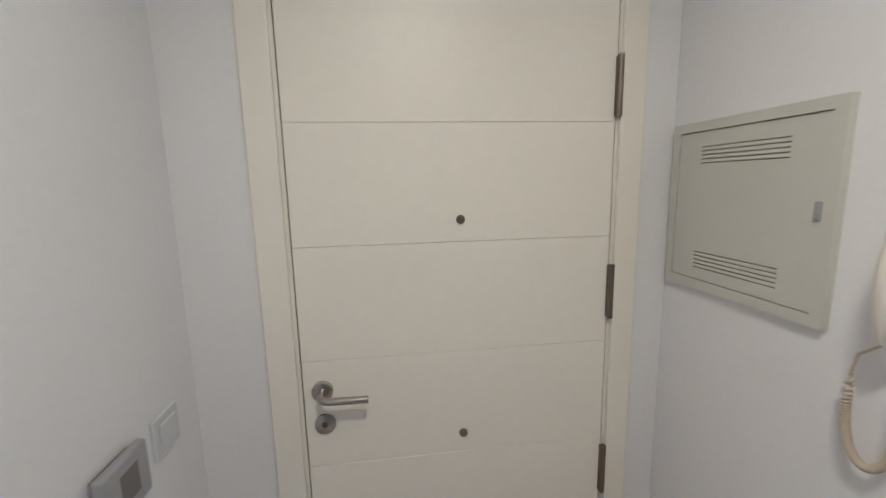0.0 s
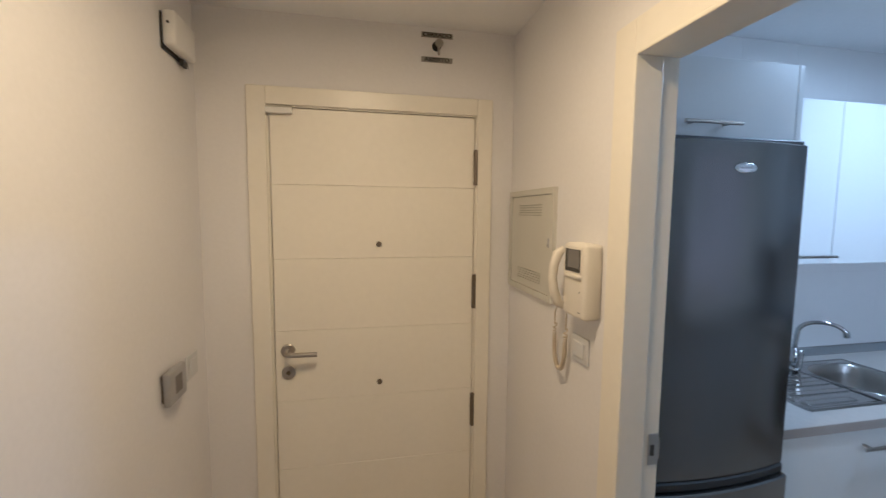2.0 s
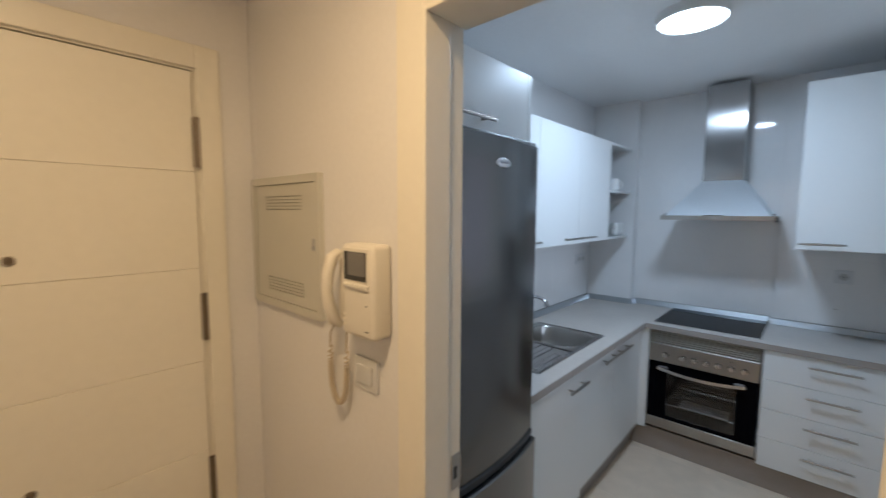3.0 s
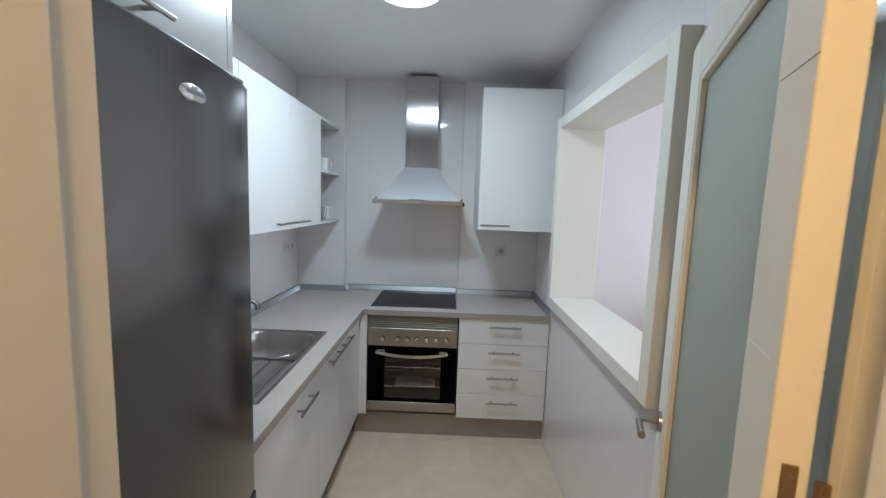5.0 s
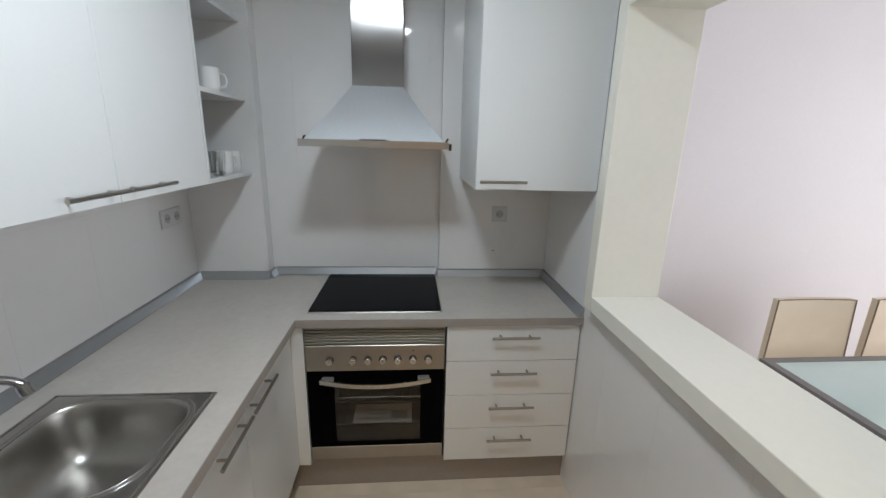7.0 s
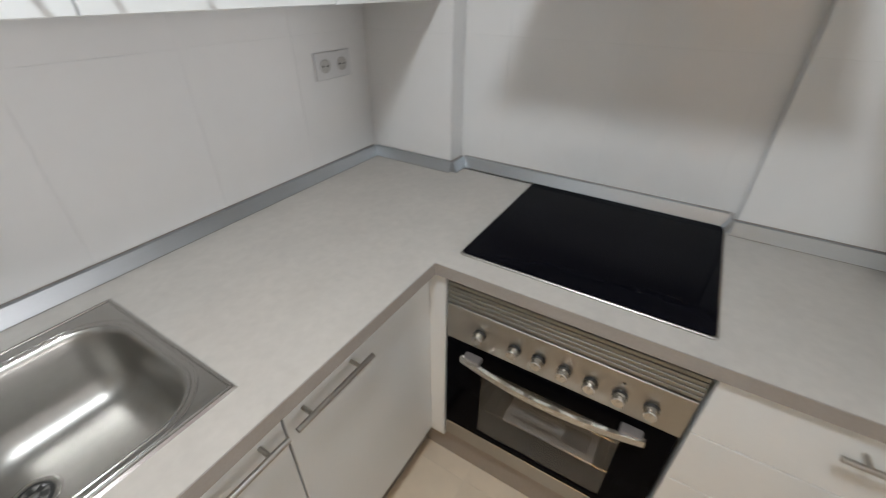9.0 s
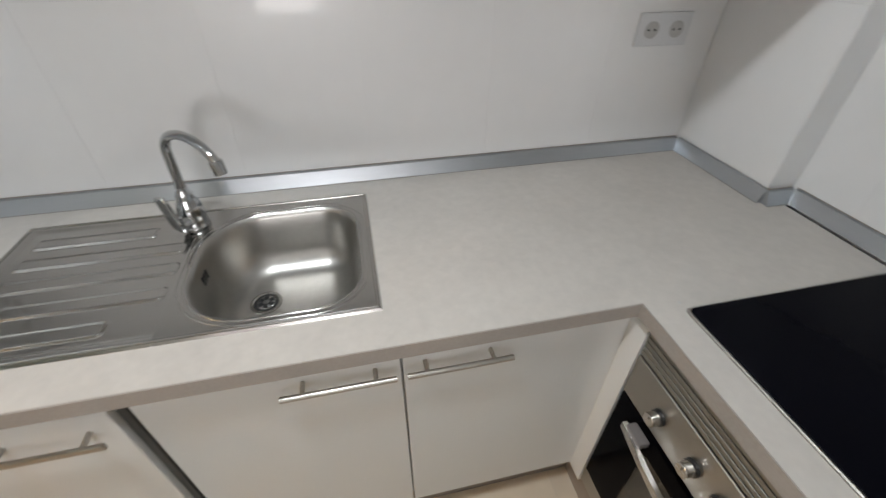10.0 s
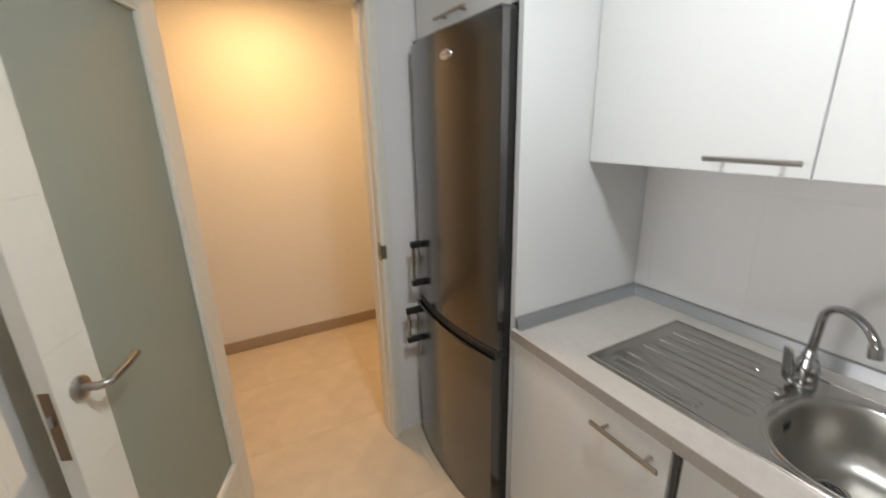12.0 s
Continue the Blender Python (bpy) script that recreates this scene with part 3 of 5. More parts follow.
# ---- doorway to the kitchen ----
def kitchen_door():
    fr = thing("door_frame", (XK, (DO0 + DO1) / 2, 0), "white lacquered doorway lining and casing", "door frame", kind="structure")
    part("jamb", bx((XR + 0.0015, DO1, 0), (XK + 0.034, DO1 + 0.02, DOZ), 0.002, 1), CASING, fr)
    part("jamb", bx((XR + 0.0015, DO0 - 0.02, 0), (XK + 0.013, DO0, DOZ), 0.002, 1), CASING, fr)
    part("head", bx((XR + 0.0015, DO0 - 0.02, DOZ + 0.0005), (XK + 0.030, DO1 + 0.02, DOZ + 0.02), 0.002, 1), CASING, fr)
    # the rebated hall side, proud of the casing
    part("stop", bx((XR - 0.014, DO1 - 0.012, 0), (XR + 0.062, DO1 - 0.0005, DOZ - 0.0005), 0.003), CASING, fr)
    part("lining", bx((XR + 0.0625, DO1 - 0.004, 0), (XK + 0.0335, DO1 - 0.0005, DOZ - 0.0005), 0.001, 1), CASING, fr)
    part("stop", bx((XR - 0.014, DO0 + 0.0005, 0), (XR + 0.040, DO0 + 0.022, DOZ - 0.0005), 0.003), CASING, fr)
    part("stop", bx((XR - 0.0137, DO0 + 0.022, DOZ - 0.011), (XK + 0.0295, DO1 - 0.0125, DOZ - 0.0005), 0.003), CASING, fr)
    for x0, x1, w in ((XR - 0.010, XR - 0.0005, 0.077), (XK + 0.0005, XK + 0.016, 0.046)):
        part("casing", bx((x0, DO1 - 0.0003, 0), (x1, DO1 + w, DOZ + w), 0.002), CASING, fr)
        part("casing", bx((x0, DO0 - w, 0), (x1, DO0 + 0.0003, DOZ + w), 0.002), CASING, fr)
        part("casing", bx((x0 + 0.0003, DO0 + 0.0004, DOZ - 0.0003), (x1 - 0.0003, DO1 - 0.0004, DOZ + w), 0.002), CASING, fr)
    bm = bx((XK + 0.002, DO1 - 0.0062, 0.962), (XK + 0.033, DO1 - 0.0042, 1.048), 0.001, 1)
    bx((XK + 0.0341, DO1 - 0.0062, 0.975), (XK + 0.0362, DO1 + 0.020, 1.035), 0.0006, 1, bm)
    sp = part("strike_plate", bm, NICKEL, fr, "satin metal strike plate")
    part("latch_hole", bx((XK + 0.008, DO1 - 0.0068, 0.988), (XK + 0.020, DO1 - 0.0063, 1.018)), BLACK, sp)

    # the leaf is built along +x from the hinge, then swung open
    base = (0.938, -0.410, 0)
    W, H, T = 0.728, 1.975, 0.036
    d = thing("door_2", base, "open white lacquered kitchen door with a frosted glass pane", "door", kind="structure")
    o = Vector(base)
    def B(u0, u1, v0, v1, z0, z1, bev=0.002):
        return bx((o.x + u0, o.y + v0, z0), (o.x + u1, o.y + v1, z1), bev, 1)
    st, sf, bot, top = 0.094, 0.114, 0.262, 0.094
    # stiles faced in bands, with fine grooves at the heights of those of the entrance door
    cuts = [0.008] + [0.257 + 0.2935 * i for i in range(6)] + [H]
    for u0, u1 in ((0, st), (W - sf, W)):
        stile = part("stile", B(u0, u1, -T + 0.0016, -0.0016, 0.008, H, 0), DOORW, d)
        for za, zb in zip(cuts, cuts[1:]):
            for v0, v1 in ((-T, -T + 0.0015), (-0.0015, 0)):
                part("panel", B(u0, u1, v0, v1, za + 0.0006, zb - 0.0006, 0.0006), DOORW, stile)
    part("rail", B(st, W - sf, -T + 0.0005, -0.0005, 0.008, bot), DOORW, d)
    part("rail", B(st, W - sf, -T + 0.0005, -0.0005, H - top, H), DOORW, d)
    part("glass_pane", B(st, W - sf, -T / 2 - 0.003, -T / 2 + 0.003, bot, H - top, 0), FROST, d, "frosted green-grey glass pane")
    for v0, v1 in ((-0.0155, -0.002), (-T + 0.002, -T + 0.0155)):
        part("glazing_bead", B(st, st + 0.012, v0, v1, bot, H - top), DOORW, d)
        part("glazing_bead", B(W - sf - 0.012, W - sf, v0, v1, bot, H - top), DOORW, d)
        part("glazing_bead", B(st + 0.012, W - sf - 0.012, v0, v1, bot, bot + 0.012), DOORW, d)
        part("glazing_bead", B(st + 0.012, W - sf - 0.012, v0, v1, H - top - 0.012, H - top), DOORW, d)
    for z in (1.822, 1.278, 0.300):
        bm = B(-0.0024, 0.0, -0.027, -0.013, z - 0.055, z + 0.055, 0.001)
        bx((o.x - 0.0034, o.y - T - 0.008, z - 0.002), (o.x - 0.001, o.y - 0.020, z + 0.020), 0.0008, 1, bm)
        bx((o.x - 0.006, o.y - T - 0.018, z - 0.045), (o.x - 0.002, o.y - T - 0.007, z + 0.045), 0.001, 1, bm)
        sweep([o + Vector((-0.005, -T - 0.007, z - 0.045)), o + Vector((-0.005, -T - 0.007, z + 0.045))], 0.0045, 10, bm)
        hg = part("hinge", bm, HINGE, d, "dark bronze metal hinge")
        for dz in (-0.042, 0.042):
            part("screw", lathe([(0.001, -0.0016), (0.0032, -0.0014), (0.0036, 0.0)], o + Vector((-0.0024, -0.020, z + dz)), 12, axis="x"), HINGE, hg)
    for s in (1, -1):
        f = 0.0 if s > 0 else -T
        c = o + Vector((W - 0.058, f, 1.030))
        prof = [(0.001, s * 0.010), (0.022, s * 0.010), (0.026, s * 0.007), (0.0265, 0.0)]
        h = part("handle", lathe(prof, c, 26, axis="y"), NICKEL, d, "satin nickel lever handle", True)
        pts = [c + Vector(q) for q in ((0, s * 0.008, 0), (-0.001, s * 0.036, 0), (-0.008, s * 0.048, 0), (-0.022, s * 0.053, 0.001), (-0.07, s * 0.054, 0.004), (-0.115, s * 0.054, 0.012))]
        part("lever", sweep(pts, 0.0088, 14), NICKEL, h, smooth=True)
    part("lock_plate", B(W, W + 0.0018, -T + 0.008, -0.008, 0.90, 1.06, 0.0), HINGE, d, "dark bronze lock plate")
    part("latch", B(W + 0.001, W + 0.010, -T + 0.013, -0.013, 0.985, 1.010, 0.002), NICKEL, d)
    d.rotation_euler = (0, 0, radians(-21.2))
    return d


kitchen_door()


# ---- pass-through frame ----
pf = thing("pass_through_frame", ((PX0 + PX1) / 2, YP, PZ0), "cream white boxed frame and sill of the pass-through", "window frame", kind="structure")
FY, FB = -0.697, -0.962
t = 0.060
part("jamb", bx((PX0 - t, FB, PZ0 - t), (PX0, FY, PZ1 + t), 0.003), FRAMEW, pf)
part("jamb", bx((PX1, FB, PZ0 - t), (PX1 + t, FY, PZ1 + t), 0.003), FRAMEW, pf)
part("head", bx((PX0, FB, PZ1), (PX1, FY - 0.0006, PZ1 + t), 0.003), FRAMEW, pf)
part("sill", bx((PX0, FB, PZ0 - t), (PX1, FY - 0.0006, PZ0), 0.003), FRAMEW, pf)

# ---- kitchen ----
FZ, WZ, CT = 0.150, 0.840, 0.875     # cabinet feet, worktop under and top
YF, XF = 0.488, 3.135                # door fronts along the sink wall and along the end wall
WX0, WY0 = 1.602, 0.460              # worktop's end and front edge

# worktop with cut-outs for sink and hob
SX0, SX1, SY0, SY1 = 1.850, 2.628, 0.549, 0.978
bm = sheet([WX0, SX0 + 0.02, SX1 - 0.02, 3.120, 3.66, XE2 - 0.002], [YP + 0.004, WY0, SY0 + 0.02, 0.722, SY1 - 0.02, YS - 0.012],
           lambda u, v: not (u < 3.12 and v < WY0) and not (SX0 < u < SX1 and SY0 + 0.02 < v < SY1 - 0.02) and not (u > 3.66 and v > 0.722), WZ, CT, "z")
wt = thing("worktop", (2.4, 0.8, WZ), "grey-beige laminate worktop in an L shape", "worktop")
top_ob = part("top", bm, WORK, wt)
part("edge_strip", bx((WX0, WY0 - 0.0025, WZ), (3.1175, WY0, CT - 0.001)), EDGE, wt, "brown-grey edge strip")
part("edge_strip", bx((3.1175, YP + 0.004, WZ), (3.120, WY0, CT - 0.001)), EDGE, wt, "brown-grey edge strip")

up = thing("upstand", (2.4, YS, CT), "brushed aluminium upstand along the worktop", "upstand")
UZ = 0.913
def upstand(a, b, out):
    """An aluminium strip whose face leans back, with a dark seal along its top."""
    o = Vector(out)
    a, b = [min(p, p + 0.013 * k) for p, k in zip(a, out)], [max(p, p + 0.013 * k) for p, k in zip(b, out)]
    bm = bx(a, b)
    for v in bm.verts:
        if v.co.z > UZ - 0.001 and (v.co - (Vector(a) + Vector(b)) / 2).dot(o) > 0:
            v.co -= o * 0.0150
            v.co.z -= 0.002
    part("strip", bm, ALU, up)
    p, q = [Vector(k) for k in (a, b)]
    p.z, q.z = UZ + 0.0002, UZ + 0.0018
    for k in (0, 1):
        if o[k] > 0.5:
            q[k] = p[k] + 0.003
        elif o[k] < -0.5:
            p[k] = q[k] - 0.003
    part("seal", bx(p, q), EDGE, up, "thin dark seal")
    p, q = [Vector(k) for k in (a, b)]
    p.z, q.z = CT + 0.0001, CT + 0.0016
    for k in (0, 1):
        if o[k] > 0.5:
            p[k], q[k] = q[k] + 0.0001, q[k] + 0.0016
        elif o[k] < -0.5:
            p[k], q[k] = p[k] - 0.0016, p[k] - 0.0001
    part("seal", bx(p, q), JOINT, up, "thin dark seal")
upstand((WX0 + 0.014, YS - 0.022, CT), (XE0 - 0.017, YS - 0.009, UZ), (0, -1, 0))
upstand((WX0, 0.475, CT), (WX0 + 0.0135, YS - 0.009, UZ), (1, 0, 0))
upstand((XE0 - 0.0165, 0.722, CT), (XE0 - 0.005, YS - 0.022, UZ), (-1, 0, 0))
upstand((XE0 - 0.0165, 0.712, CT), (XE1 - 0.018, 0.7215, UZ), (0, -1, 0))
upstand((XE1 - 0.0190, -0.150, CT), (XE1 - 0.007, 0.7115, UZ), (-1, 0, 0))
upstand((XE2 - 0.020, -0.1585, CT), (XE1 - 0.009, -0.1505, UZ), (0, 1, 0))
upstand((XE2 - 0.0205, YP + 0.022, CT), (XE2 - 0.009, -0.159, UZ), (-1, 0, 0))
upstand((3.122, YP + 0.009, CT), (XE2 - 0.009, YP + 0.0215, UZ), (0, 1, 0))


# base units along the sink wall
def base_unit(x0, x1, front, hx0, hx1, label, gap=0.0015, flat=False):
    u = thing("base_cabinet", ((x0 + x1) / 2, 0.8, 0), label, "cabinet", "kitchen base units")
    part("body", sheet([x0, x0 + 0.016, x1 - 0.016, x1], [front + 0.022, YS - 0.04, YS - 0.024],
         outside((x0 + 0.016, x1 - 0.016, 0, YS - 0.04)), FZ, WZ - 0.002, "z"), CAB, u)
    part("bottom", bx((x0 + 0.016, front + 0.022, FZ), (x1 - 0.016, YS - 0.04, FZ + 0.016)), CAB, u)
    dr = part("door", bx((x0 + gap, front, FZ + 0.002), (x1 - gap, front + 0.020, WZ - 0.006), 0.0015, 1), CAB, u)
    hc = ((hx0 + hx1) / 2, front, 0.782)
    if flat:
        bm = bx((hx0, front - 0.034, 0.766), (hx1, front - 0.026, 0.780), 0.002, 1)
        for x in (hx0 + 0.035, hx1 - 0.035):
            sweep([(x, front, 0.774), (x, front - 0.028, 0.774)], 0.005, 10, bm)
        part("handle", bm, NICKEL, dr, "flat steel bar handle")
    else:
        bar_handle(dr, hc, (1, 0, 0), (0, -1, 0), hx1 - hx0)
    return u


# added dark strip: the shade in the open gap is put into its colour
solid("gap_shade_strip", bx((2.1725, 0.484, FZ), (2.1855, 0.506, WZ - 0.002)), DGAP, "dark grey strip in place of the shaded gap between two base cabinets", "filler panel")
base_unit(1.606, 2.172, 0.470, 1.966, 2.176 - 0.014, "white laminate front beside the fridge", flat=True)
base_unit(2.186, 2.6525, YF, 2.432, 2.640, "white laminate base cabinet under the sink")
base_unit(2.6535, 3.155, YF, 2.660, 2.868, "white laminate corner base cabinet")

# drawer unit along the end wall
du = thing("drawer_cabinet", (3.4, -0.46, 0), "white laminate cabinet with four drawers", "drawer cabinet", "kitchen base units")
part("body", bx((XF + 0.022, -0.758, FZ), (3.68, -0.168, WZ - 0.002)), CAB, du)
for i in range(4):
    z0 = FZ + 0.002 + 0.1715 * i
    fr = part("drawer", bx((XF - 0.004, -0.752, z0 + 0.001), (XF + 0.018, -0.168, z0 + 0.1700), 0.0015, 1), CAB, du)
    bar_handle(fr, (XF - 0.004, -0.463, z0 + 0.122), (0, 1, 0), (-1, 0, 0), 0.205)

# corner filler beside the oven
solid("corner_filler", bx((XF, 0.436, FZ), (XF + 0.02, YF - 0.001, WZ - 0.002)), CAB, "white laminate filler strip beside the oven", "filler panel")

# plinths
pl = thing("plinth", (2.4, 0.55, 0), "brown-grey laminate plinth under the base units", "plinth")
part("board", bx((1.606, 0.535, 0), (3.170, 0.551, FZ - 0.002), 0.001, 1), PLINTH, pl)
part("board", bx((3.171, YP + 0.004, 0), (3.187, 0.534, FZ - 0.002), 0.001, 1), PLINTH, pl)


# ---- oven ----
def oven():
    o = thing("oven", (3.4, 0.137, FZ), "built-in stainless steel oven with a black glass door", "oven")
    y0, y1 = -0.160, 0.432
    x = XF
    # hollow body with a rack and a booklet left on it
    bm = sheet([y0 + 0.02, y0 + 0.06, y1 - 0.06, y1 - 0.02], [0.17, 0.26, 0.60, WZ - 0.004], outside((y0 + 0.06, y1 - 0.06, 0.26, 0.60)), x + 0.025, 3.62, "x")
    bx((3.6205, y0 + 0.02, 0.17), (3.65, y1 - 0.02, WZ - 0.004), 0, 1, bm)
    part("body", bm, BLACK, o)
    for rz in (0.335, 0.472):
        bm = bmesh.new()
        for i in range(13):
            yy = y0 + 0.075 + i * (y1 - y0 - 0.15) / 12
            sweep([(x + 0.04, yy, rz), (3.60, yy, rz)], 0.0016, 6, bm)
        for xx in (x + 0.04, x + 0.20, 3.60):
            sweep([(xx, y0 + 0.0605, rz - 0.002), (xx, y1 - 0.0605, rz - 0.002)], 0.0028, 6, bm)
        part("rack", bm, STEEL, o, "wire oven rack")
    # ventilation louvres under the worktop
    gr = part("vent_backing", bx((x + 0.015, y0, 0.752), (x + 0.024, y1, WZ - 0.004)), BLACK, o)
    for i in range(6):
        z = 0.7535 + 0.0136 * i
        part("louvre", bx((x + 0.002, y0, z), (x + 0.0145, y1, z + 0.0106), 0.001, 1), LOUVRE, gr)
    pan = part("control_panel", bx((x, y0, 0.628), (x + 0.024, y1, 0.749), 0.002, 1), OVENS, o)
    for y in (0.330, 0.233, 0.170, 0.106, 0.043, -0.022, -0.088):
        k = part("knob", lathe([(0.001, -0.0265), (0.0125, -0.0265), (0.0140, -0.025), (0.0145, -0.009), (0.0145, -0.007)], (x, y, 0.682), 22, axis="x"), STEEL, pan, "round steel knob", True)
        part("collar", lathe([(0.0150, -0.0075), (0.0165, -0.0070), (0.0170, 0.0)], (x, y, 0.682), 22, axis="x"), BLACK, k, "black collar")
        part("pointer", bx((x - 0.0272, y - 0.0008, 0.685), (x - 0.0264, y + 0.0008, 0.694)), BLACK, k)
    part("indicator", lathe([(0.001, -0.002), (0.003, -0.002), (0.003, 0.001)], (x, -0.022, 0.722), 10, axis="x"), BLACK, pan)
    # door with window and curved bar
    wy0, wy1, wz0, wz1 = -0.056, 0.318, 0.268, 0.560
    dr = part("door", sheet([y0 + 0.003, wy0, wy1, y1 - 0.003], [0.246, wz0, wz1, 0.625], outside((wy0, wy1, wz0, wz1)), x, x + 0.022, "x"), OVENB, o)
    part("window", bx((x + 0.003, wy0 + 0.001, wz0 + 0.001), (x + 0.007, wy1 - 0.001, wz1 - 0.001)), OVENW, dr, "dark glass window").visible_shadow = False
    bm = bmesh.new()
    n = 20
    prev = None
    for i in range(n + 1):
        s = i / n
        y = -0.100 + 0.472 * s
        z = 0.594 - 0.020 * (1 - (2 * s - 1) ** 2)
        xx = x - 0.030 - 0.012 * (1 - (2 * s - 1) ** 2)
        hgt = 0.019
        ring = [bm.verts.new(p) for p in ((xx, y, z - hgt / 2), (xx, y, z + hgt / 2), (xx + 0.011, y, z + hgt / 2), (xx + 0.011, y, z - hgt / 2))]
        if prev:
            for k in range(4):
                bm.faces.new((prev[k], prev[(k + 1) % 4], ring[(k + 1) % 4], ring[k]))
        else:
            bm.faces.new(ring)
        prev = ring
    bm.faces.new(prev[::-1])
    hd = part("handle", bm, STEEL, dr, "curved steel bar handle")
    for ya, yb in ((-0.094, -0.044), (0.316, 0.366)):
        part("bracket", bx((x - 0.028, ya, 0.587), (x, yb, 0.604), 0.003, 1), TABLEF, hd, "dark grey handle bracket")
    part("bottom_trim", bx((x, y0, 0.178), (x + 0.022, y1, 0.2445), 0.002, 1), OVENS, o, "steel trim below the door")


oven()
bk = thing("booklet", (3.25, 0.11, 0.3375), "white printed booklet lying on the oven rack", "booklet")
part("cover", bx((3.170, -0.020, 0.3372), (3.300, 0.250, 0.3450), 0.001, 1), CUP, bk)
for i in range(3):
    part("print_bar", bx((3.190 + 0.030 * i, 0.10, 0.3451), (3.200 + 0.030 * i, 0.225 - 0.02 * i, 0.3456)), SOCKETG, bk)
part("print_block", bx((3.190, 0.0, 0.3451), (3.250, 0.075, 0.3456)), SILVERP, bk)

# ---- hob ----
hob = thing("hob", (3.44, 0.14, CT), "black ceramic glass hob with a thin steel edge", "hob")
def rounded(x0, x1, y0, y1, z0, z1, r, n=5, lip=0.0):
    """A plate with rounded corners, its upper edge drawn in by the lip."""
    bm = bmesh.new()
    rings = []
    for z, g in ((z0, 0.0), (z1 - lip, 0.0), (z1, lip)):
        ring = []
        for cx_, cy_, a0 in ((x1 - r, y1 - r, 0), (x0 + r, y1 - r, 90), (x0 + r, y0 + r, 180), (x1 - r, y0 + r, 270)):
            for i in range(n + 1):
                a = radians(a0 + 90 * i / n)
                ring.append(bm.verts.new((cx_ + (r - g) * math.cos(a), cy_ + (r - g) * math.sin(a), z)))
        rings.append(ring)
    m = len(rings[0])
    for u_, v_ in zip(rings, rings[1:]):
        for k in range(m):
            bm.faces.new((u_[k], u_[(k + 1) % m], v_[(k + 1) % m], v_[k]))
    bm.faces.new(rings[-1])
    bm.faces.new(rings[0][::-1])
    return bm


part("trim", rounded(3.184, 3.694, -0.149, 0.428, CT, CT + 0.005, 0.012, lip=0.002), OVENS, hob, "thin pale steel edge")
part("glass", rounded(3.189, 3.689, -0.144, 0.423, CT + 0.0052, CT + 0.008, 0.010, lip=0.001), HOBG, hob)
solid("worktop_chip", lathe([(0.0035, 0.0), (0.003, 0.0006), (0.001, 0.0008)], (3.188, 0.446, CT), 10), SOCKETG, "tiny grey chip on the worktop", "chip")


# ---- extractor hood ----
def hood():
    cx, y0, y1, z0 = 0.137, -0.163, 0.437, 1.562
    x0, x1 = 3.250, XE1 - 0.010
    h = thing("extractor_hood", (3.5, cx, z0), "stainless steel chimney extractor hood over the hob", "extractor hood")
    part("lip", sheet([x0, x0 + 0.02, x1 - 0.02, x1], [y0, y0 + 0.02, y1 - 0.02, y1], outside((x0 + 0.02, x1 - 0.02, y0 + 0.02, y1 - 0.02)), z0, z0 + 0.028, "z"), OVENS, h)
    part("filter", bx((x0 + 0.02, y0 + 0.02, z0 + 0.008), (x1 - 0.02, y1 - 0.02, z0 + 0.014)), ALU, h)
    bm = bmesh.new()
    c0, c1, cz = 0.025, 0.249, 1.822
    cxf = 3.490
    levels = [(x0 + 0.016, y0 + 0.022, y1 - 0.022, z0 + 0.0285), (x0 + 0.148, y0 + 0.124, y1 - 0.124, z0 + 0.165), (cxf, c0, c1, cz)]
    prev = None
    for fx, a, b, z in levels:
        ring = [bm.verts.new(p) for p in ((fx, a, z), (fx, b, z), (x1, b, z), (x1, a, z))]
        if prev:
            for k in range(4):
                bm.faces.new((prev[k], prev[(k + 1) % 4], ring[(k + 1) % 4], ring[k]))
        prev = ring
    bm.faces.new(prev)
    # paler than the chimney's steel, its reflected lamplight painted in
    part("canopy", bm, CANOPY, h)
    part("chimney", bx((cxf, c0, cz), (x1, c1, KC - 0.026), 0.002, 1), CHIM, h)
    part("switch_strip", bx((x0 + 0.002, cx - 0.05, z0 + 0.0282), (x0 + 0.012, cx + 0.06, z0 + 0.0325), 0.001, 1), BLACK, h, "dark strip of switches")
    part("badge", bx((x0 - 0.0012, cx - 0.022, z0 + 0.012), (x0 - 0.0002, cx + 0.022, z0 + 0.019)), SILVERP, h, "small dark badge")
    for y in (y0 + 0.012, y1 - 0.020):
        part("clip", sweep([(x0 + 0.006, y, z0 + 0.028), (x0 + 0.004, y - 0.004, z0 + 0.036), (x0 + 0.010, y - 0.008, z0 + 0.041)], 0.004, 8), BLACK, h, "small black clip", True)
    part("clip", bx((x0 + 0.004, y0 - 0.012, z0 - 0.006), (x0 + 0.016, y0 - 0.0002, z0 + 0.022), 0.002, 1), BLACK, h, "small black clip")


hood()

# ---- wall cabinets ----
UB, UT, UF = 1.412, 2.106, 0.767
for x0, x1, h0, h1 in ((1.602, 2.1955, 1.985, 2.186), (2.1965, 2.7095, 2.495, 2.703), (2.7105, 3.200, 2.716, 2.928)):
    u = thing("wall_cabinet", ((x0 + x1) / 2, 0.93, UB), "white laminate wall cabinet over the worktop", "cabinet", "kitchen wall units")
    part("body", bx((x0, UF + 0.021, UB), (x1, YS - 0.010, UT)), CAB, u)
    dr = part("door", bx((x0 + 0.001, UF, UB), (x1 - 0.001, UF + 0.019, UT), 0.0015, 1), CAB, u)
    bar_handle(dr, ((h0 + h1) / 2, UF, 1.446), (1, 0, 0), (0, -1, 0), h1 - h0)
sh = thing("open_shelf", (3.4, 0.93, UB), "white laminate open shelf unit at the end of the cabinets", "shelf")
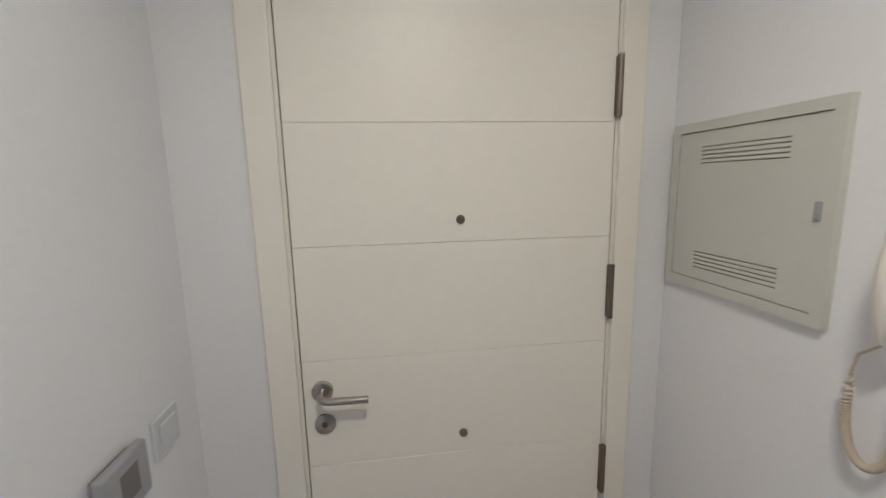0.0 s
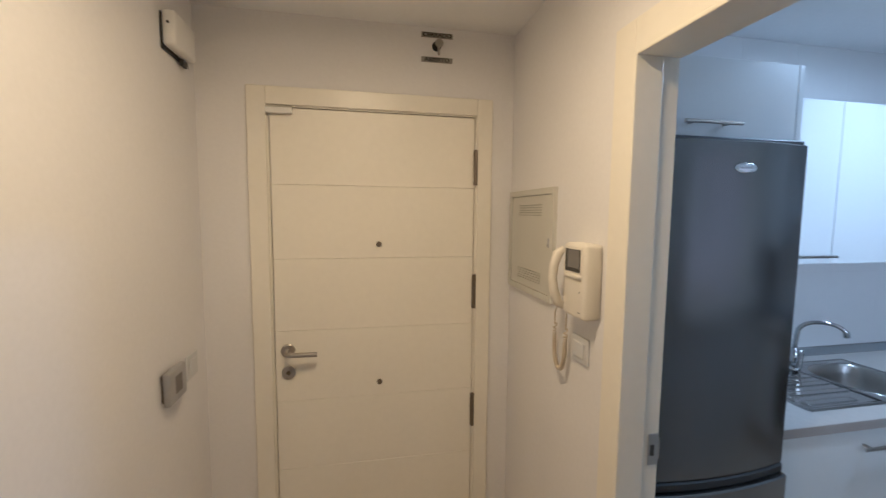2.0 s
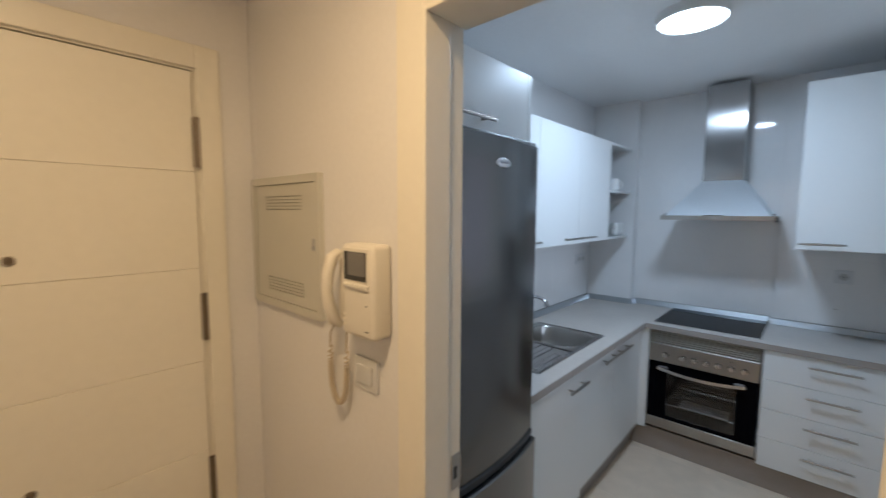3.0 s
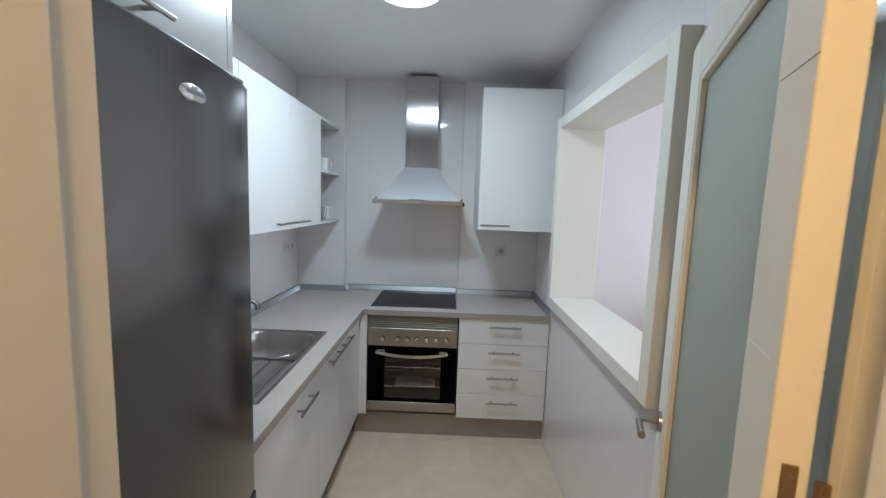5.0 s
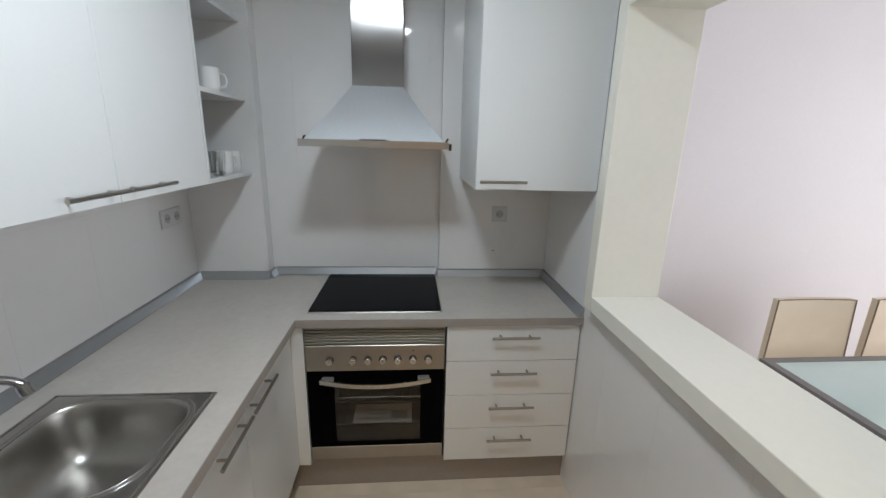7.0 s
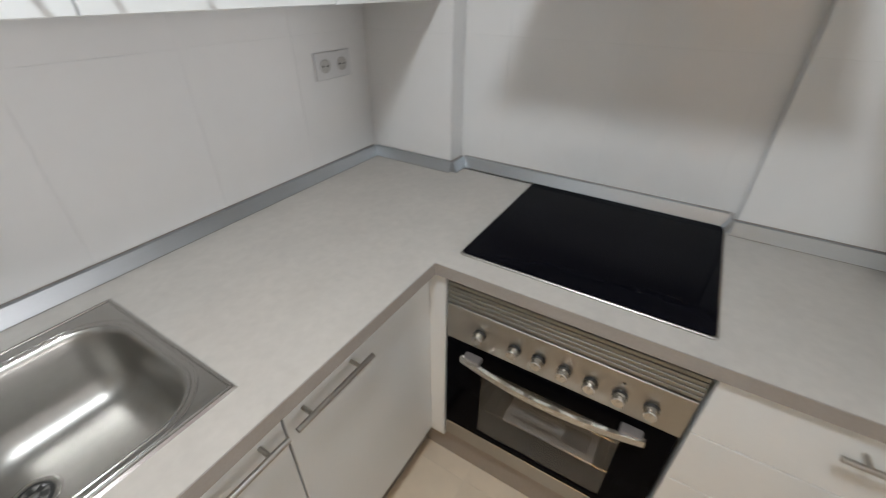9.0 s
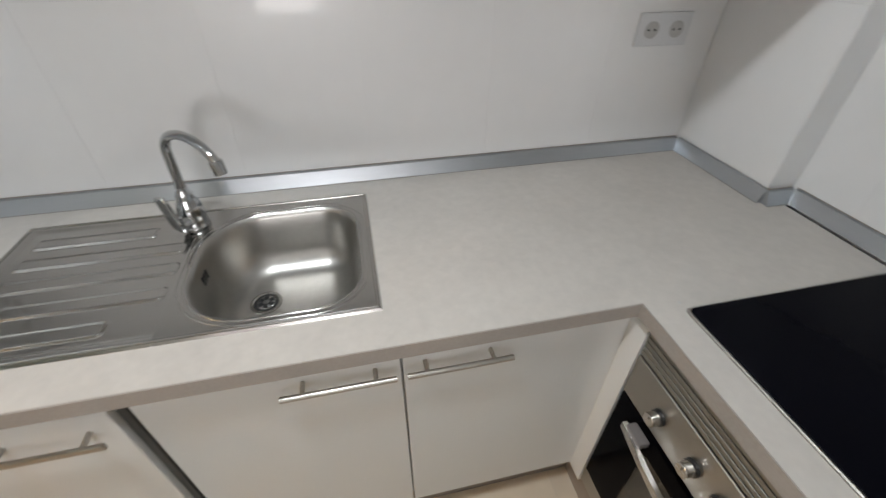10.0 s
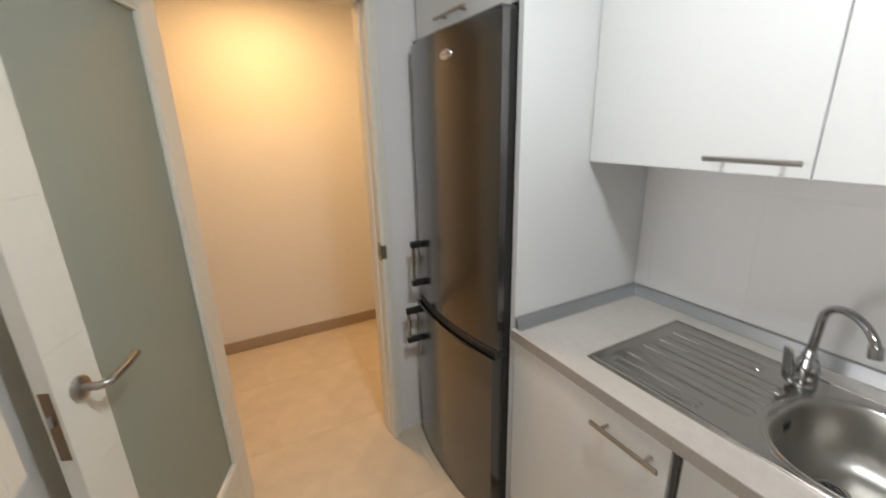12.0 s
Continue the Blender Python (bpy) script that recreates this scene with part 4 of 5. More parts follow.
part("side", bx((3.2005, UF, UB), (3.217, YS - 0.010, UT)), CAB, sh)
for z in (UB, 1.752, UT - 0.017):
    part("board", bx((3.2175, UF + 0.001, z), (XE0 - 0.009, YS - 0.014, z + 0.017)), CAB, sh)
part("back", bx((3.2175, YS - 0.0135, UB), (XE0 - 0.009, YS - 0.010, UT)), CAB, sh)


def mug(x, y, z, r=0.038, h=0.085, a=0.0):
    m = thing("mug", (x, y, z), "white porcelain mug on the open shelf", "mug", "mugs on the shelf")
    part("cup", lathe([(r * 0.8, 0.0), (r * 0.95, 0.006), (r, 0.02), (r, h), (r - 0.004, h), (r - 0.004, 0.012), (0.001, 0.008)], (x, y, z), 24), CUP, m, smooth=True)
    d = Vector((math.cos(a), math.sin(a), 0))
    c = Vector((x, y, z))
    part("ear", sweep([c + d * (r - 0.002) + Vector((0, 0, h * 0.8)), c + d * (r + 0.020) + Vector((0, 0, h * 0.78)), c + d * (r + 0.026) + Vector((0, 0, h * 0.5)),
                       c + d * (r + 0.018) + Vector((0, 0, h * 0.25)), c + d * (r - 0.002) + Vector((0, 0, h * 0.2))], 0.0045, 8), CUP, m, smooth=True)


mug(3.42, 0.822, 1.769, 0.042, 0.092, -0.9)
mug(3.48, 0.826, 1.429, 0.040, 0.098, -0.6)
mug(3.575, 0.830, 1.429, 0.040, 0.098, -0.4)


def tumbler(x, y, z, r, h):
    g = thing("drinking_glass", (x, y, z), "clear drinking glass on the open shelf", "glass", "glasses on the shelf")
    part("bowl", lathe([(r * 0.75, 0.0), (r, h), (r - 0.002, h), (r * 0.76 - 0.003, 0.016), (0.001, 0.014)], (x, y, z), 22), CLEAR, g, smooth=True)


for x, y in ((3.33, 0.812), (3.40, 0.815), (3.42, 0.90)):
    tumbler(x, y, 1.429, 0.033, 0.10)


def goblet(x, y, z):
    g = thing("wine_glass", (x, y, z), "clear stemmed wine glass on the open shelf", "glass")
    part("foot", lathe([(0.031, 0.0), (0.031, 0.0015), (0.006, 0.006), (0.004, 0.012)], (x, y, z), 24), CLEAR, g, smooth=True)
    part("stem", lathe([(0.004, 0.0122), (0.0036, 0.05), (0.0045, 0.085)], (x, y, z), 14), CLEAR, g, smooth=True)
    part("bowl", lathe([(0.0045, 0.0852), (0.022, 0.097), (0.033, 0.122), (0.034, 0.150), (0.030, 0.180), (0.0285, 0.180), (0.0325, 0.150), (0.0315, 0.123), (0.020, 0.099), (0.001, 0.090)],
                       (x, y, z), 26), CLEAR, g, smooth=True)


goblet(3.36, 0.905, 1.769)

u = thing("wall_cabinet", (3.4, -0.5, UB), "tall white laminate wall cabinet beside the hood", "cabinet", "kitchen wall units")
part("body", bx((3.160, -0.756, 1.414), (XE2 - 0.010, -0.262, 2.292)), CAB, u)
dr = part("door", bx((3.139, -0.754, 1.414), (3.158, -0.262, 2.292), 0.0015, 1), CAB, u)
bar_handle(dr, (3.139, -0.366, 1.447), (0, 1, 0), (-1, 0, 0), 0.185)

# fridge housing
hp = thing("side_panel", (1.589, 0.78, 0), "white laminate panel beside the fridge", "side panel")
part("panel", bx((1.578, 0.4755, 0), (1.600, YS - 0.010, UT)), CAB, hp)
part("edge_band", bx((1.5782, 0.474, 0.0), (1.5998, 0.4754, UT)), CAB, hp)
u = thing("wall_cabinet", (1.25, 0.8, 1.86), "white laminate cabinet over the fridge", "cabinet", "kitchen wall units")
part("body", bx((0.925, 0.494, 1.862), (1.5775, YS - 0.010, UT)), CAB, u)
dr = part("door", bx((0.926, 0.474, 1.862), (1.5765, 0.4935, UT), 0.0015, 1), CAB, u)
bar_handle(dr, (1.235, 0.474, 1.902), (1, 0, 0), (0, -1, 0), 0.205)


# ---- fridge ----
def fridge():
    x0, x1, yf, top = 0.968, 1.570, 0.425, 1.843
    xc = (x0 + x1) / 2
    f = thing("fridge", (xc, 0.75, 0), "tall graphite fridge-freezer with two bowed doors", "fridge")
    part("body", bx((x0 + 0.006, yf + 0.062, 0.03), (x1 - 0.006, 1.04, top - 0.012), 0.006), FRIDGES, f)
    part("gasket", bx((x0 + 0.010, yf + 0.0505, 0.05), (x1 - 0.010, yf + 0.062, top - 0.02)), BLACK, f)
    part("foot_plinth", bx((x0 + 0.02, yf + 0.06, 0.0), (x1 - 0.02, yf + 0.075, 0.03)), BLACK, f)

    def bowed(z0, z1, out=0.0):
        """A door with a bowed front, flat in the middle and rounded to its sides."""
        bm = bmesh.new()
        n = 28
        pts = []
        for i in range(n + 1):
            q = i / n * 2 - 1
            pts.append((x0 + (x1 - x0) * i / n, yf - out - 0.032 * (1 - abs(q) ** 2.1)))
        front = [[bm.verts.new(p) for p in ((px, py + 0.005, z0), (px, py, z0 + 0.005), (px, py, z1 - 0.005), (px, py + 0.005, z1))] for px, py in pts]
        back = [[bm.verts.new((px, yf + 0.050, z)) for z in (z0, z1)] for px, py in pts]
        for i in range(n):
            for k in range(3):
                bm.faces.new((front[i][k], front[i + 1][k], front[i + 1][k + 1], front[i][k + 1]))
            bm.faces.new((front[i][3], front[i + 1][3], back[i + 1][1], back[i][1]))
            bm.faces.new((front[i][0], back[i][0], back[i + 1][0], front[i + 1][0]))
            bm.faces.new((back[i][0], back[i][1], back[i + 1][1], back[i + 1][0]))
        for i in (0, n):
            bm.faces.new((*front[i], back[i][1], back[i][0]))
        return bm
    up_d = part("door", bowed(0.784, top), FRIDGE, f, smooth=True)
    lo_d = part("door", bowed(0.022, 0.752, 0.020), FRIDGE, f, smooth=True)
    part("top_cap", bx((x0 + 0.01, yf + 0.002, top), (x1 - 0.01, yf + 0.06, top + 0.012), 0.003), FRIDGES, f)
    for dr, z0, z1, out in ((up_d, 0.784, top, 0.0), (lo_d, 0.022, 0.752, 0.020)):
        for a, b in ((x0 - 0.0022, x0 - 0.0002), (x1 + 0.0002, x1 + 0.0022)):
            part("side_trim", bx((a, yf + 0.028, z0 + 0.002), (b, yf + 0.050, z1 - 0.002)), BLACK, dr, "black door side")
    part("split_band", bowed(0.7525, 0.7835, 0.004), BLACK, f, "black grip band between the doors", True)
    for dr, z0, z1, hx, hy in ((up_d, 0.842, 1.050, x0 + 0.036, yf - 0.006), (lo_d, 0.560, 0.735, x0 + 0.030, yf - 0.030)):
        st = 0.042 if dr is up_d else 0.052
        bm = sweep([(hx, hy - st, z0 + 0.018), (hx, hy - st, z1 - 0.018)], 0.008, 12)
        h = part("handle", bm, NICKEL, dr, "steel bar with black end blocks", True)
        for z in (z0, z1 - 0.028):
            part("end_block", bx((hx - 0.012, hy - st - 0.010, z), (hx + 0.012, hy + 0.010, z + 0.028), 0.004), BLACK, h)
    bm = lathe([(0.001, -0.004), (0.030, -0.004), (0.038, -0.001), (0.040, 0.004)], (0, 0, 0), 32, axis="y")
    bmesh.ops.transform(bm, matrix=Matrix.Translation((1.305, yf - 0.033, 1.760)) @ Matrix.Rotation(radians(-1), 4, "Z") @ Matrix.Diagonal((1, 1, 0.42, 1)), verts=bm.verts)
    b = part("badge", bm, BADGE, up_d, "oval pale metal badge", True)
    part("badge_mark", bx((1.282, yf - 0.0382, 1.757), (1.328, yf - 0.0368, 1.763)), SILVERP, b)


fridge()


# ---- sink ----
def sink():
    s = thing("sink", (2.24, 0.76, CT), "stainless steel sink with bowl and ribbed drainer", "sink")
    z, DS = CT + 0.005, 2.236    # deck height, where the drainer meets the bowl deck
    bx0, bx1, by0, by1 = 2.254, 2.600, 0.574, 0.930
    # deck: a plate with a rounded opening for the bowl
    def outline(grow, n=10):
        pts = []
        for right, up_, a0 in ((1, 1, 0), (0, 1, 90), (0, 0, 180), (1, 0, 270)):
            r = 0.092 if right else 0.135
            cxp = bx1 - r if right else bx0 + r
            cyp = by1 - r if up_ else by0 + r
            for i in range(n + 1):
                a = radians(a0 + 90 * i / n)
                pts.append((cxp + (r + grow) * math.cos(a), cyp + (r + grow) * math.sin(a)))
        return pts
    bm = bmesh.new()
    inner = [bm.verts.new((x, y, z)) for x, y in outline(0.0)]
    corners = [(SX1, SY1), (DS, SY1), (DS, SY0), (SX1, SY0)]
    co = [bm.verts.new((x, y, z)) for x, y in corners]
    n = 11
    for q in range(4):
        arc = inner[q * n:(q + 1) * n]
        for i in range(n - 1):
            bm.faces.new((co[q], arc[i], arc[i + 1]))
        nxt = inner[((q + 1) * n) % len(inner)]
        bm.faces.new((co[q], arc[-1], nxt, co[(q + 1) % 4]))
    # skirt down to the worktop
    lo = [bm.verts.new((x + (0.003 if x > 2.2 else 0), y + (0.003 if y > 0.7 else -0.003), CT)) for x, y in corners]
    for a, b in ((0, 1), (2, 3), (3, 0)):
        bm.faces.new((co[a], co[b], lo[b], lo[a]))
    part("deck", bm, SINK, s)
    # bowl
    bm = bmesh.new()
    rings = []
    for grow, zz in ((0.0, z), (-0.004, z - 0.003), (-0.008, z - 0.012), (-0.013, z - 0.050), (-0.018, z - 0.084), (-0.024, z - 0.105), (-0.033, z - 0.122), (-0.045, z - 0.136), (-0.058, z - 0.145), (-0.072, z - 0.150), (-0.088, z - 0.152)):
        rings.append([bm.verts.new((x, y, zz)) for x, y in outline(grow)])
    for u_, v_ in zip(rings, rings[1:]):
        m = len(u_)
        for k in range(m):
            bm.faces.new((u_[k], u_[(k + 1) % m], v_[(k + 1) % m], v_[k]))
    bm.faces.new(rings[-1])
    part("bowl", bm, BOWL, s, smooth=True)
    dx, dy, dz = 2.362, 0.772, z - 0.1515
    dn = part("drain", lathe([(0.038, 0.0002), (0.037, 0.0018), (0.030, 0.0018), (0.0285, 0.0006)], (dx, dy, dz), 28), SINK, s, "steel drain with a strainer", True)
    part("well", lathe([(0.0284, 0.0010), (0.0230, 0.0006), (0.001, 0.0005)], (dx, dy, dz), 28), BLACK, dn, "dark drain well")
    part("strainer", lathe([(0.0225, 0.0010), (0.0215, 0.0030), (0.001, 0.0036)], (dx, dy, dz), 28), CHROME, dn, "chrome strainer", True)
    for i in range(6):
        a = i * math.pi / 3
        part("strainer_slot", bx((-0.0045, 0.008, 0.0030), (0.0045, 0.0195, 0.0044)), BLACK, dn).matrix_local = \
            Matrix.Translation(Vector((dx, dy, dz)) - BASE[dn.name]) @ Matrix.Rotation(a, 4, "Z") @ Matrix.Translation(BASE[dn.name])
    for i in range(3):
        part("overflow_slot", bx((bx0 + 0.0095, 0.742 + 0.012 * i, z - 0.050), (bx0 + 0.0135, 0.748 + 0.012 * i, z - 0.028)), BLACK, s)
    q = 0.0045
    loop = [(SX0 + q, SY0 + q), (SX1 - q, SY0 + q), (SX1 - q, SY1 - q), (SX0 + q, SY1 - q), (SX0 + q, SY0 + q)]
    bm = bmesh.new()
    for u_, v_ in zip(loop, loop[1:]):
        sweep([(*u_, z), (*v_, z)], 0.0028, 8, bm)
    part("rim", bm, SINK, s, "rounded steel rim", True)
    rim = [(x, y, z - 0.0014) for x, y in outline(0.003)]
    part("bowl_rim", sweep(rim + rim[:2], 0.0030, 10, caps=False), SINK, s, smooth=True)
    ridge = [(x, y, z - 0.0022) for x, y in outline(0.0145)]
    part("deck_ridge", sweep(ridge + ridge[:2], 0.0032, 10, caps=False), SINK, s, smooth=True)
    # drainer with pressed ribs
    nx, ny = 200, 330
    bm = bmesh.new()
    grid = []
    ribs = [0.904, 0.831, 0.758, 0.682, 0.606]
    ends = [2.150, 2.226, 2.228, 2.226, 2.150]

    def ease(q):
        q = min(1, max(0, q))
        return q * q * (3 - 2 * q)
    for j in range(ny + 1):
        y = SY0 + (SY1 - SY0) * j / ny
        row = []
        for i in range(nx + 1):
            x = SX0 + (DS - SX0) * i / nx
            edge = min(x - SX0, y - SY0, SY1 - y, DS - x + 0.02)
            h = -0.0045 * ease((edge - 0.010) / 0.018) * ease((math.hypot(x - 2.228, y - 0.912) - 0.036) / 0.018)
            k = min(range(5), key=lambda q: abs(ribs[q] - y))
            w = math.hypot(max(0, abs(y - ribs[k]) - 0.010), max(0, x - (ends[k] - 0.014), 1.904 - x)) - 0.0065
            h += 0.0024 * (1 - ease((w + 0.003) / 0.006)) + 0.0028 * (1 - ease(abs(w) / 0.0042))
            row.append(bm.verts.new((x, y, z + h)))
        grid.append(row)
    for j in range(ny):
        for i in range(nx):
            bm.faces.new((grid[j][i], grid[j][i + 1], grid[j + 1][i + 1], grid[j + 1][i]))
    lows = [[bm.verts.new((v.co.x, v.co.y + d, CT)) for v in row] for row, d in ((grid[0], -0.003), (grid[-1], 0.003))]
    for row, low in zip((grid[0], grid[-1]), lows):
        for i in range(nx):
            bm.faces.new((row[i], row[i + 1], low[i + 1], low[i]))
    col = [r[0] for r in grid]
    low = [bm.verts.new((SX0 - 0.003, v.co.y, CT)) for v in col]
    for j in range(ny):
        bm.faces.new((col[j], col[j + 1], low[j + 1], low[j]))
    part("drainer", bm, SINK, s, "ribbed steel drainer", True)


sink()


def tap():
    x, y, z = 2.228, 0.912, CT + 0.0055
    t_ = thing("mixer_tap", (x, y, z), "chrome single-lever mixer tap with a curved spout", "tap")
    body = part("body", lathe([(0.030, 0.0), (0.030, 0.006), (0.0275, 0.010), (0.0290, 0.028), (0.0275, 0.050), (0.0240, 0.064), (0.0180, 0.076), (0.0180, 0.083), (0.0140, 0.091), (0.0120, 0.104)], (x, y, z), 28), CHROME, t_, smooth=True)
    pts = []
    d = Vector((0.145, -0.134, 0)).normalized()
    c = Vector((x, y, z))
    for i in range(8):
        pts.append(c + d * 0.008 * i / 7 + Vector((0, 0, 0.095 + 0.090 * i / 7)))
    R = 0.088
    for i in range(1, 19):
        a = radians(180 - 158 * i / 18)
        pts.append(c + d * (0.008 + R + R * math.cos(a)) + Vector((0, 0, 0.185 + 0.056 * math.sin(a))))
    part("spout", sweep(pts, [0.0102 - 0.0012 * i / len(pts) for i in range(len(pts))], 16), CHROME, t_, smooth=True)
    e = pts[-1]
    dn = (pts[-1] - pts[-2]).normalized() * 0.3 + Vector((0, 0, -0.7))
    part("aerator", sweep([e - dn * 0.004, e + dn * 0.024], 0.0125, 16), CHROME, t_, smooth=True)
    # flat paddle lever beside the body, on a short round neck
    q = Vector((-0.43, -0.90, 0)).normalized()
    side = Vector((-q.y, q.x, 0))
    b0 = c + Vector((0, 0, 0.026))
    lever = part("lever", sweep([b0 + q * 0.012, b0 + q * 0.036, b0 + q * 0.046 + Vector((0, 0, 0.004))], [0.017, 0.0175, 0.012], 16), CHROME, t_, smooth=True)
    bm = bmesh.new()
    rings = []
    for out, up_, wide, thick in ((0.034, -0.012, 0.020, 0.010), (0.037, -0.016, 0.024, 0.017), (0.045, 0.000, 0.027, 0.018), (0.051, 0.030, 0.026, 0.013),
                                  (0.057, 0.062, 0.025, 0.011), (0.060, 0.080, 0.024, 0.010), (0.0605, 0.084, 0.019, 0.006)):
        m = b0 + q * out + Vector((0, 0, up_))
        ring = []
        for n_ in range(16):
            a = 2 * math.pi * n_ / 16
            u, v = math.cos(a), math.sin(a)
            ring.append(bm.verts.new(m + side * (wide / 2 * math.copysign(abs(u) ** 0.5, u)) + q * (thick / 2 * math.copysign(abs(v) ** 0.5, v))))
        rings.append(ring)
    for u_, v_ in zip(rings, rings[1:]):
        for k in range(16):
            bm.faces.new((u_[k], u_[(k + 1) % 16], v_[(k + 1) % 16], v_[k]))
    bm.faces.new(rings[0][::-1])
    bm.faces.new(rings[-1])
    part("paddle", bm, CHROME, lever, smooth=True)


tap()


# ---- sockets ----
def socket(c, out, along, n, label):
    c, o, al = Vector(c), Vector(out), Vector(along)
    s = thing("wall_socket", c, label, "socket")
    w = 0.041 + 0.0375 * (n - 1)
    up_ = Vector((0, 0, 1))
    a = c - al * w - up_ * 0.041
    b = c + al * w + up_ * 0.041 + o * 0.009
    plate = part("plate", bx([min(p, q) for p, q in zip(a, b)], [max(p, q) for p, q in zip(a, b)], 0.003), SWITCHG, s)
    for i in range(n):
        k = c + al * (0.075 * (i - (n - 1) / 2)) + o * 0.009
        ax = "x" if abs(o.x) > 0.5 else "y"
        sg = o.x + o.y
        part("well", lathe([(0.021, 0.0), (0.021, sg * 0.0012), (0.018, sg * 0.0012), (0.017, sg * 0.0003), (0.001, sg * 0.0003)], k, 24, axis=ax), SOCKETG, plate)
        for sgn in (-1, 1):
            part("hole", lathe([(0.003, 0.0), (0.003, sg * 0.0016), (0.001, sg * 0.0016)], k + al * 0.0095 * sgn, 10, axis=ax), BLACK, plate)
    return s


socket((3.470, YS - 0.008, 1.228), (0, -1, 0), (1, 0, 0), 2, "white double wall socket over the worktop")
socket((XE2 - 0.008, -0.485, 1.224), (-1, 0, 0), (0, 1, 0), 1, "white single wall socket under the cabinet")

pk = thing("wall_plug", (XE2 - 0.008, -0.478, 1.028), "small white wall plug with a dark screw", "wall plug")
part("cap", lathe([(0.001, -0.004), (0.008, -0.004), (0.010, 0.0)], (XE2 - 0.006, -0.484, 1.034), 14, axis="x"), WPLAST, pk)
part("screw", bx((XE2 - 0.012, -0.468, 1.019), (XE2 - 0.006, -0.457, 1.023)), BRONZE, pk)

# ---- kitchen ceiling lamp ----
kl = thing("ceiling_lamp", (KX, KY, KC), "round white LED ceiling lamp in the kitchen", "ceiling lamp")
part("rim", lathe([(0.140, 0.0), (0.142, -0.006), (0.140, -0.036), (0.134, -0.040), (0.131, -0.036), (0.131, -0.002)], (KX, KY, KC), 48), WPLAST, kl, smooth=True)
part("diffuser", lathe([(0.130, -0.030), (0.130, -0.036), (0.126, -0.039), (0.001, -0.040)], (KX, KY, KC), 48), DIFF, kl, smooth=True)


# ---- dining room ----
def chair(x, y):
    c = thing("dining_chair", (x, y, 0), "cream leather dining chair with a high back at the glass table", "chair", "chairs at the dining table")
    # back pad: hollowed across, a little wider towards the seat
    bm = bmesh.new()
    rows = []
    n = 12
    for j in range(7):
        v = j / 6
        half = 0.215 - 0.018 * v
        row = []
        for i in range(n + 1):
            q = 2 * i / n - 1
            fx = x + 0.030 + 0.022 * (1 - q * q) + 0.012 * v
            row.append((fx, y + half * q, 0.47 + 0.452 * v - (0.004 * (1 - q * q) if j == 6 else 0)))
        rows.append(row)
    front = [[bm.verts.new(p) for p in r] for r in rows]
    rear = [[bm.verts.new((p[0] + 0.030, p[1], p[2])) for p in r] for r in rows]
    for j in range(6):
        for i in range(n):
            bm.faces.new((front[j][i], front[j][i + 1], front[j + 1][i + 1], front[j + 1][i]))
            bm.faces.new((rear[j][i], rear[j + 1][i], rear[j + 1][i + 1], rear[j][i + 1]))
        for i in (0, n):
            bm.faces.new((front[j][i], front[j + 1][i], rear[j + 1][i], rear[j][i]))
    for j in (0, 6):
        for i in range(n):
            bm.faces.new((front[j][i], front[j][i + 1], rear[j][i + 1], rear[j][i]))
    back = part("backrest", bm, LEATHER, c, smooth=True)
    seam = [r[n] for r in rows] + rows[6][n - 1:0:-1] + [r[0] for r in rows[::-1]]
    part("piping", sweep(seam, 0.0034, 8), PIPING, back, "brown piping along the seam", True)
    part("seat", bx((x - 0.36, y - 0.21, 0.41), (x + 0.05, y + 0.21, 0.475), 0.020, 4), LEATHER, c, smooth=True)
    for dx in (-0.33, 0.03):
        for dy in (-0.18, 0.18):
            part("leg", sweep([(x + dx, y + dy, 0.0), (x + dx, y + dy, 0.415)], 0.014, 10), NICKEL, c)
    return c


c0 = chair(3.14, -1.905)
copy_thing(c0, pose(3.14, -2.415, 0))

tb = thing("dining_table", (2.5, -2.2, 0), "dining table with a pale glass top in a dark frame", "table")
tx0, tx1, ty0, ty1 = 2.05, 2.975, -2.95, -1.470
part("top_frame", sheet([tx0, tx0 + 0.035, tx1 - 0.035, tx1], [ty0, ty0 + 0.035, ty1 - 0.035, ty1], outside((tx0 + 0.035, tx1 - 0.035, ty0 + 0.035, ty1 - 0.035)), 0.715, 0.750, "z"), TABLEF, tb)
part("glass_top", bx((tx0 + 0.035, ty0 + 0.035, 0.738), (tx1 - 0.035, ty1 - 0.035, 0.748)), DGLASS, tb, "pale frosted glass top")
for x in (tx0 + 0.03, tx1 - 0.03):
    for y in (ty0 + 0.03, ty1 - 0.03):
        part("leg", bx((x - 0.025, y - 0.025, 0), (x + 0.025, y + 0.025, 0.715), 0.003), TABLEF, tb)
wb = thing("wall_box", (DX1, -3.1, 1.5), "white box cabinet on the dining room wall", "cabinet")
part("body", bx((DX1 - 0.18, -3.50, 1.495), (DX1, -2.90, 2.120), 0.004), WPLAST, wb)
part("front", bx((DX1 - 0.198, -3.498, 1.497), (DX1 - 0.181, -2.902, 2.118), 0.003), WPLAST, wb)


# ---- wall tiles, the pieces last ----
TILES = {}


